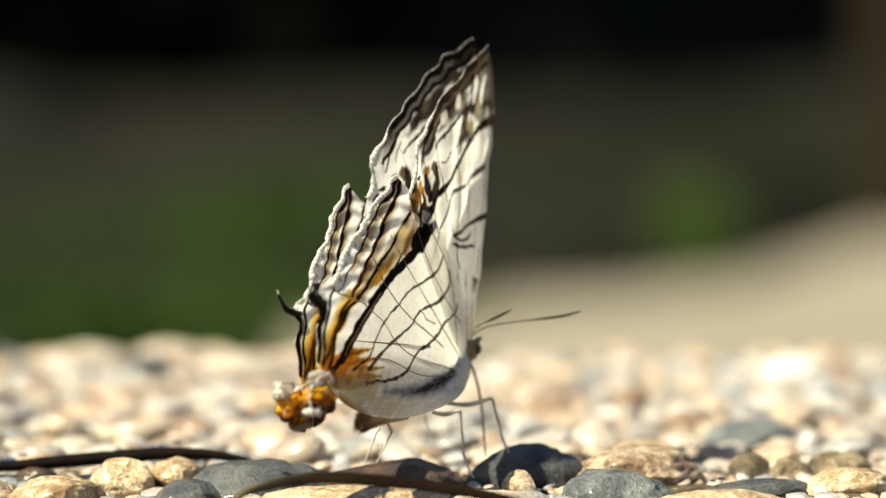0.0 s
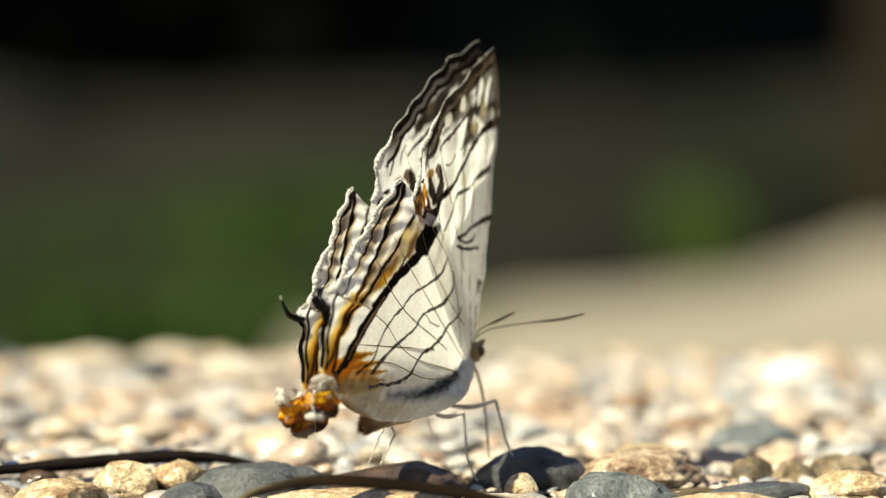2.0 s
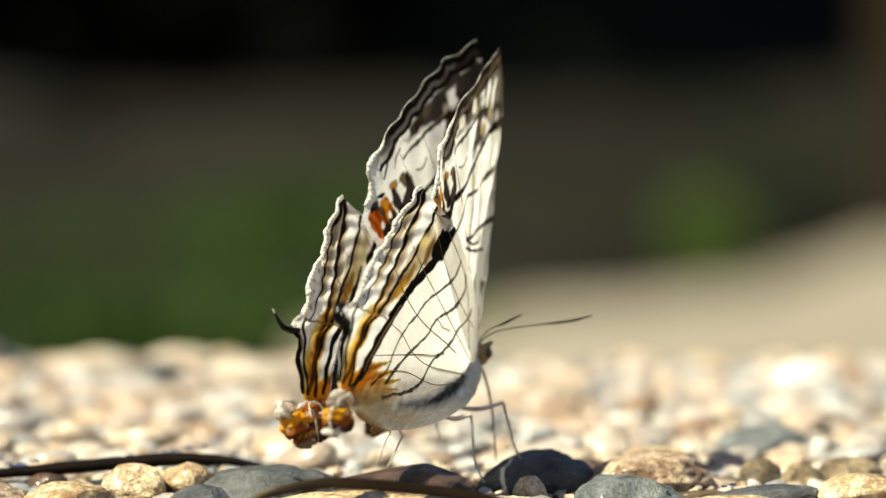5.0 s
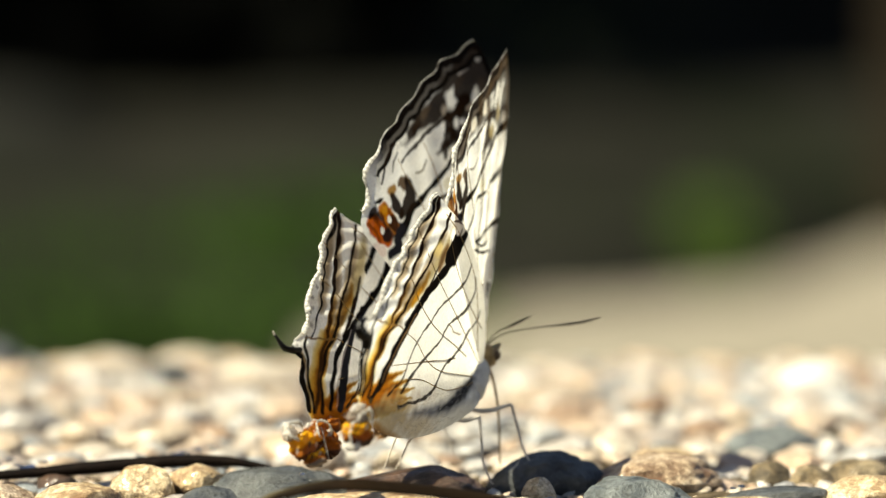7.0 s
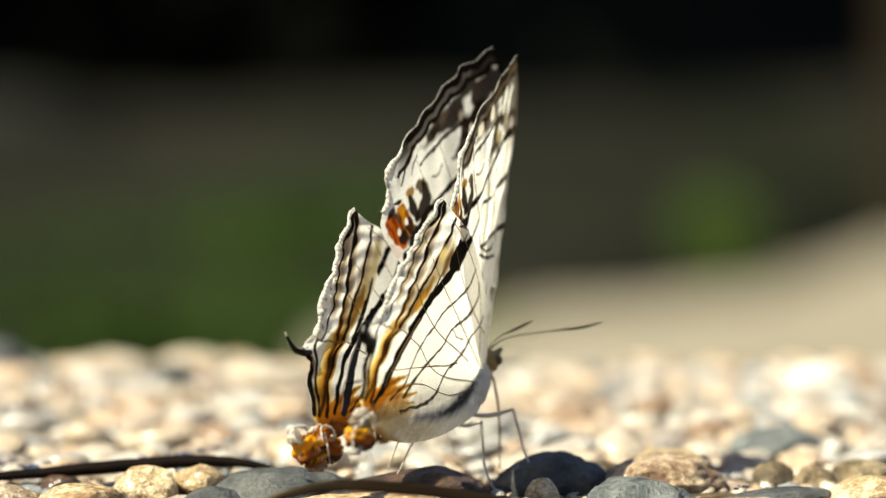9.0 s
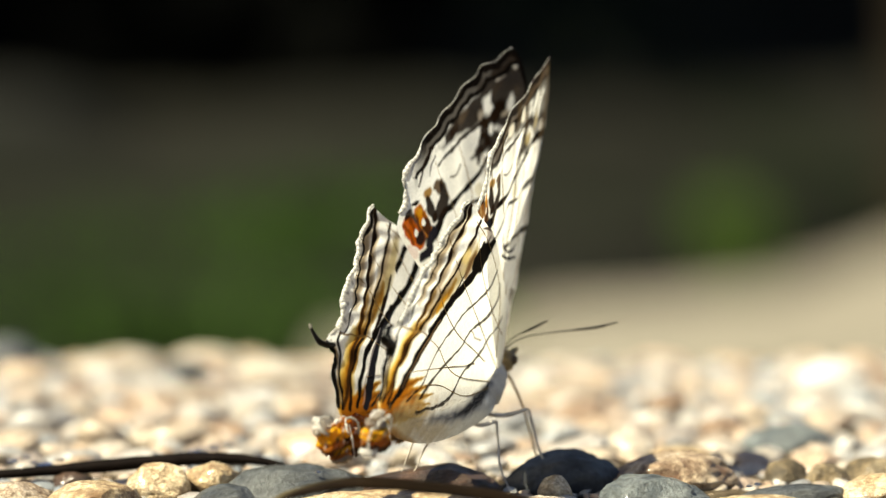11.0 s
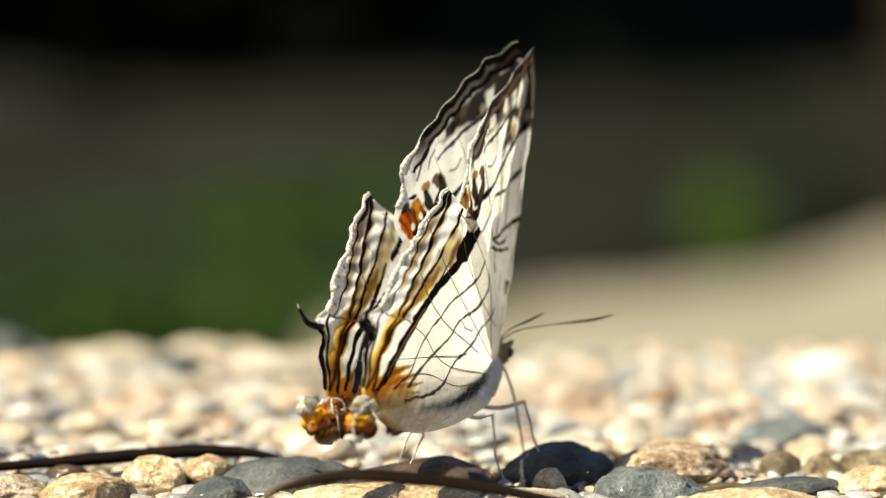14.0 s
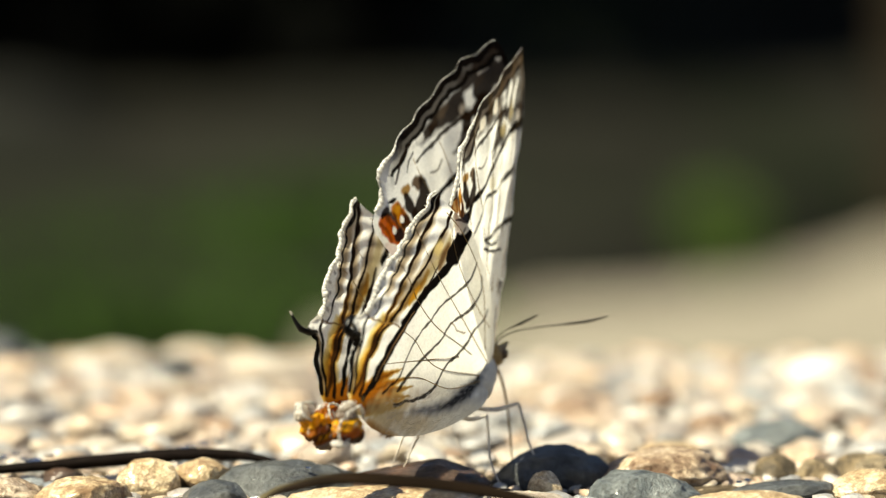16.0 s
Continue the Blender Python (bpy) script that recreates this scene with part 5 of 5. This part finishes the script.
def hedge():
    """A dense hedge above the bank: many small leaves on an uneven mass, coloured near black to stand for deep shade.
    """
    rng = random.Random(12)
    bm = bmesh.new()
    for _ in range(12000):
        x = rng.uniform(-1.4, 1.4)
        # to the right, leaves are lifted and set back to keep the bank lit
        right_part = min(1.0, max(0.0, (x + 0.04) / 0.12))
        z = -0.036 + 0.1 * right_part + 0.24 * rng.random() ** 1.3
        y = toe(x) + 0.74 + 0.34 * right_part - overhang(x, z) + 0.12 * noise.noise(Vector((x * 3, z * 3, 5))) + rng.uniform(-0.04, 0.1)
        c = Vector((x, y, z + 0.02 * noise.noise(Vector((x * 4, 0, 0)))))
        a = Vector((rng.gauss(0, 1), rng.gauss(0, 1), rng.gauss(0, 1))).normalized() * rng.uniform(0.012, 0.028)
        b = a.cross(Vector((rng.gauss(0, 1), rng.gauss(0, 1), rng.gauss(0, 1)))).normalized() * a.length * 0.45
        bm.faces.new([bm.verts.new(v) for v in (c - a, c - b, c + a, c + b)])
    core = [[bm.verts.new((x * 0.08, toe(x * 0.08) + 0.93 - overhang(x * 0.08, -0.07 + z * 0.1) + 0.03 * noise.noise(Vector((x * 0.3, z, 2))), -0.07 + z * 0.1)) for x in range(-45, 46)] for z in range(4)]
    for a, b in zip(core, core[1:]):
        for i in range(90):
            bm.faces.new((a[i], a[i + 1], b[i + 1], b[i]))
    tagged(part("hedge", bm, HEDGE, smooth=False), "dense hedge above the bank, deep shade put into its near-black leaves", "hedge", kind="stuff")


def grass_tuft(x, y, z, h, w, n, mat, spread=0.35):
    rng = random.Random(int(abs(x) * 1000 + y * 100))
    bm = bmesh.new()
    for _ in range(n):
        b = Vector((rng.gauss(0, w * 0.5), rng.gauss(0, w * 0.4), 0))
        lean = Vector((rng.gauss(0, spread), rng.gauss(0, spread), 1)) * h * rng.uniform(0.5, 1.1)
        side = Vector((rng.gauss(0, 1), rng.gauss(0, 1), 0)).normalized() * 0.003
        mid = b + lean * 0.55
        tip = b + lean + Vector((lean.x, lean.y, -0.25 * lean.z)) * 0.5
        v = [bm.verts.new(q) for q in (b - side, b + side, mid + side, mid - side, tip)]
        bm.faces.new((v[0], v[1], v[2], v[3]))
        bm.faces.new((v[3], v[2], v[4]))
    ob = tagged(part("grass_tuft", bm, mat, smooth=False), "tuft of green grass on the dark bank", "grass", "grass tufts on the bank", "stuff")
    ob.location = (x, y, z - 0.03)


def build_litter():
    """A dark dry stem and a dry blade of grass lying over the stones."""
    bm = tube([(-48, 2.4, 0.9), (-40, 3.2, 1.2), (-31, 4.4, 1.8), (-25, 5.2, 2.2), (-20, 5.4, 2.4), (-16.4, 5.0, 2.1), (-13.2, 4.4, 1.4)], [0.4, 0.5, 0.6, 0.75, 0.8, 0.6, 0.25], 10, 60, 0.8, wobble=0.12)
    tagged(part("dry_stem", bm, STEM), "dark brown dry stem lying on the pebbles", "stem")
    bm = bmesh.new()
    c = curve_points([(-15.0, -20.6, 2.0), (-13.1, -21.0, 3.0), (-8.6, -21.4, 4.05), (-3.9, -21.6, 4.0), (3.1, -21.8, 3.2), (10.2, -22.0, 1.7), (16.0, -22.2, 0.4)], 70)
    rows = []
    for i, p in enumerate(c):
        f = i / 69
        w = 1.8 * (0.25 + 0.75 * math.sin(math.pi * min(f * 0.9 + 0.12, 1)))
        rows.append([bm.verts.new((Vector(p) + Vector((0, k * 0.5 * w, -0.42 * w * abs(k) ** 1.5 + (0.05 if k == 0 else 0)))) * MM) for k in (-1, -0.5, 0, 0.5, 1)])
    under = [[bm.verts.new(v.co - Vector((0, 0, 0.12 * MM))) for v in r] for r in rows]
    for s, flip in ((rows, False), (under, True)):
        for a, b in zip(s, s[1:]):
            for i in range(4):
                q = (a[i], b[i], b[i + 1], a[i + 1])
                bm.faces.new(q[::-1] if flip else q)
    for a, b, a2, b2 in zip(rows, rows[1:], under, under[1:]):
        for i in (0, 4):
            bm.faces.new((a[i], b[i], b2[i], a2[i]))
    ob = tagged(part("dry_grass", bm, DRY), "dry dark brown blade of grass arched over the stones", "grass blade")
    brown, straw = np.array((0.014, 0.0085, 0.0045)), np.array((0.13, 0.105, 0.055))

    def blade(co):
        far_half = np.clip((co[:, 1:2] + 21.6 + 0.02 * co[:, :1]) * 2.5, 0, 1) * np.clip((4 - co[:, :1]) / 9, 0, 1)
        return (brown * (1 - far_half) + straw * far_half) * (0.8 + 0.2 * np.sin(co[:, 1:2] * 14))
    paint(ob, blade)


def build_drops():
    """Beads of water added to stand in for sun glints off the wet stones."""
    m, nt, b = material("clear_water", 0.03)
    b.inputs["Transmission Weight"].default_value = 1.0
    b.inputs["IOR"].default_value = 1.33
    for x, y, z, r in ((-36.4, 6.4, 1.6, 0.7), (-38.6, 12.0, 1.6, 0.5), (-25.6, 10.6, 1.9, 0.5), (-22.8, 13.4, 2.0, 0.6), (-21.6, 14.9, 2.1, 0.5), (-20.4, 17.0, 2.1, 0.5),
                       (27.0, -4.4, 1.3, 0.3), (26.2, -4.9, 1.2, 0.25), (-11.4, -4.6, 2.4, 0.25),
                       (-35.2, 9.2, 1.7, 0.45), (-37.4, 8.0, 1.6, 0.4), (-24.4, 11.6, 2.0, 0.4), (-23.6, 12.2, 2.1, 0.35), (-39.6, 9.6, 1.6, 0.5), (-26.8, 12.6, 1.9, 0.35), (15.4, -1.6, 1.6, 0.3)):
        bm = bmesh.new()
        bmesh.ops.create_icosphere(bm, subdivisions=4, radius=1.0)
        for v in bm.verts:
            n = v.co.copy()
            q = 1 + 0.12 * noise.noise(n * 1.4 + Vector((x, y, 0)))
            v.co = Vector((n.x * r * 1.15 * q, n.y * r * q, n.z * r * (0.62 if n.z > 0 else 0.3))) * MM
        ob = tagged(part("water_drop", bm, m), "clear bead of water added to give a glint on stone", "water drop", "water drops on the stones")
        ob.location = Vector((x, y, z)) * MM


def wing_pose(hinge, az, roll, pitch):
    return Matrix.Translation(hinge) @ pose(0, 0, 0, 0, 0, az) @ pose(0, 0, 0, roll) @ pose(0, 0, 0, 0, pitch)


build_background()
build_litter()
butterfly, wings = build_butterfly()
hc = at_home((5.3, 4.6, 10.2))[0]
proboscis = part("proboscis", tube([(0, 0, 0), (0.9, 0, -0.9), (2.1, 0, -2.6), (3.4, 0, -5.0), (4.6, 0, -7.4)], [0.13, 0.12, 0.1, 0.09, 0.07], 8, 40), OLIVE, butterfly, "thin olive-brown feeding tube reaching down")
build_near_stones()
build_drops()
paving = build_paving()
build_field(paving)


def motions():
    """The butterfly shifts a little; its wings open and close; its feeding tube gropes over the stones."""
    walk(butterfly, [(t, pose(HOME.x + x * MM, HOME.y, HOME.z + z * MM)) for t, x, z in [
        (0, -0.25, 0.54),
        (0.5, -0.19, 0.54),
        (1, -0.21, 0.52),
        (1.5, -0.23, 0.55),
        (2, -0.19, 0.60),
        (2.5, -0.23, 0.59),
        (3, -0.18, 0.69),
        (3.5, -0.22, 0.66),
        (4, -0.24, 0.66),
        (6.5, -0.33, 0.65),
        (7, -0.33, 0.64),
        (7.5, -0.38, 0.77),
        (8, -0.39, 0.56),
        (8.5, -0.57, 0.15),
        (9, -0.50, 0.26),
        (11.5, -0.18, 0.03),
        (12, -0.10, 0.03),
        (12.5, 0.00, -0.00),
        (13, 0.20, -0.18),
        (13.5, -0.05, 0.14),
        (14, -0.15, 0.05),
        (14.5, -0.13, 0.08),
        (15, -0.11, 0.15),
        (15.5, -0.21, 0.16),
        (16, -0.21, 0.18)]])
    near_fore, near_hind = wings["near"]
    far_fore, far_hind = wings["far"]
    walk(near_fore, [(t, wing_pose(HINGE_NEAR, *a)) for t, *a in [
        (0, 61.9, -0.6, 1.6),
        (0.5, 62.6, 1.6, 0.7),
        (1, 61.4, 0.3, 1.0),
        (1.5, 62.1, -0.1, 0.9),
        (2, 61.5, -0.0, 1.0),
        (2.5, 61.9, -0.2, 1.2),
        (3, 63.5, 0.4, 1.5),
        (3.5, 65.9, 0.7, 1.1),
        (4, 66.6, 1.2, 0.8),
        (6.5, 70.4, 2.2, 0.1),
        (7, 71.8, 2.7, 0.2),
        (7.5, 75.9, 6.3, 0.5),
        (8, 74.3, 8.1, -0.1),
        (8.5, 74.5, 7.5, 0.9),
        (9, 71.0, 4.0, 0.2),
        (11.5, 71.9, 7.6, 1.4),
        (12, 69.8, 5.6, 0.3),
        (12.5, 70.0, 6.0, 0.0),
        (13, 71.6, 7.0, 1.1),
        (13.5, 74.4, 8.7, 0.8),
        (14, 68.0, 3.9, 1.0),
        (14.5, 70.5, 5.7, -0.1),
        (15, 69.5, 4.5, 0.2),
        (15.5, 68.5, 4.2, 0.1),
        (16, 68.0, 3.4, -0.5)]])
    walk(near_hind, [(t, wing_pose(HINGE_NEAR, *a)) for t, *a in [
        (0, 58.8, -4.8, 6.3),
        (0.5, 59.2, -2.6, 5.7),
        (1, 58.6, -3.9, 6.0),
        (1.5, 58.9, -4.9, 6.3),
        (2, 58.6, -4.1, 5.8),
        (2.5, 58.4, -4.2, 5.9),
        (3, 58.6, -3.1, 5.8),
        (3.5, 59.2, -2.2, 5.2),
        (4, 59.4, -1.0, 5.0),
        (6.5, 63.8, 2.1, 0.7),
        (7, 64.1, 3.0, 0.5),
        (7.5, 66.8, 8.0, 1.1),
        (8, 65.5, 9.5, 0.3),
        (8.5, 65.9, 8.3, 1.6),
        (9, 64.4, 4.1, 0.7),
        (11.5, 65.0, 8.1, 0.2),
        (12, 63.2, 5.4, -0.2),
        (12.5, 62.5, 6.0, 0.0),
        (13, 61.9, 7.3, 0.9),
        (13.5, 66.4, 9.6, 2.1),
        (14, 61.7, 3.0, 1.6),
        (14.5, 61.5, 5.3, 1.2),
        (15, 61.6, 4.2, 0.6),
        (15.5, 60.6, 3.5, 0.5),
        (16, 59.6, 2.5, 0.6)]])
    walk(far_fore, [(t, wing_pose(HINGE_FAR, *a)) for t, *a in [
        (0, 51.5, 0.2, -6.4),
        (0.5, 52.6, 2.3, -6.6),
        (1, 51.7, 1.3, -6.7),
        (1.5, 50.8, -0.1, -6.5),
        (2, 51.5, 0.8, -6.7),
        (2.5, 50.4, 0.3, -6.8),
        (3, 49.4, -0.5, -6.5),
        (3.5, 47.8, -1.4, -7.2),
        (4, 47.5, -1.4, -7.5),
        (6.5, 45.8, -1.0, -10.3),
        (7, 44.1, -1.9, -10.7),
        (7.5, 38.5, -5.6, -10.3),
        (8, 41.2, -7.6, -9.8),
        (8.5, 42.8, -7.3, -8.2),
        (9, 49.3, 0.6, -8.1),
        (11.5, 48.7, 3.0, -8.8),
        (12, 49.9, 6.0, -9.0),
        (12.5, 44.8, -0.0, -8.5),
        (13, 40.8, 0.3, -7.8),
        (13.5, 48.7, 6.4, -7.5),
        (14, 46.5, 4.2, -8.8),
        (14.5, 43.9, 2.7, -9.2),
        (15, 47.8, 3.7, -9.7),
        (15.5, 44.4, 1.7, -10.5),
        (16, 43.0, 1.5, -10.8)]])
    walk(far_hind, [(t, wing_pose(HINGE_FAR, *a)) for t, *a in [
        (0, 60.3, -9.5, 2.8),
        (0.5, 60.8, -7.0, 2.1),
        (1, 59.9, -8.3, 2.3),
        (1.5, 60.1, -10.1, 2.4),
        (2, 59.9, -8.7, 2.0),
        (2.5, 59.3, -9.6, 2.1),
        (3, 58.9, -10.7, 2.3),
        (3.5, 59.0, -12.8, 1.6),
        (4, 58.5, -12.9, 1.3),
        (6.5, 56.7, -14.1, -4.0),
        (7, 55.7, -16.0, -4.5),
        (7.5, 53.0, -21.1, -3.7),
        (8, 53.0, -20.8, -4.3),
        (8.5, 54.9, -19.9, -2.7),
        (9, 57.2, -10.2, -4.0),
        (11.5, 60.2, -11.0, -1.4),
        (12, 60.3, -8.1, -2.0),
        (12.5, 56.4, -15.4, -1.4),
        (13, 56.4, -16.4, 0.0),
        (13.5, 61.8, -7.9, 1.7),
        (14, 57.9, -11.7, 0.5),
        (14.5, 57.9, -14.3, 0.1),
        (15, 60.6, -11.0, -0.4),
        (15.5, 58.0, -15.0, -0.7),
        (16, 58.3, -14.2, -0.4)]])
    walk(proboscis, [(t, pose(hc[0] * MM, hc[1] * MM, hc[2] * MM, 0, a, 0)) for t, a in [
        (0, 22), (2, 22), (4, 22), (6.5, 24), (8.0, 26), (9.0, 26), (11.5, 8), (12.0, 4), (12.5, 0), (13.0, 2), (13.5, 8), (14.0, 18), (14.5, 20), (15.0, 22), (16.0, 22)]])


motions()
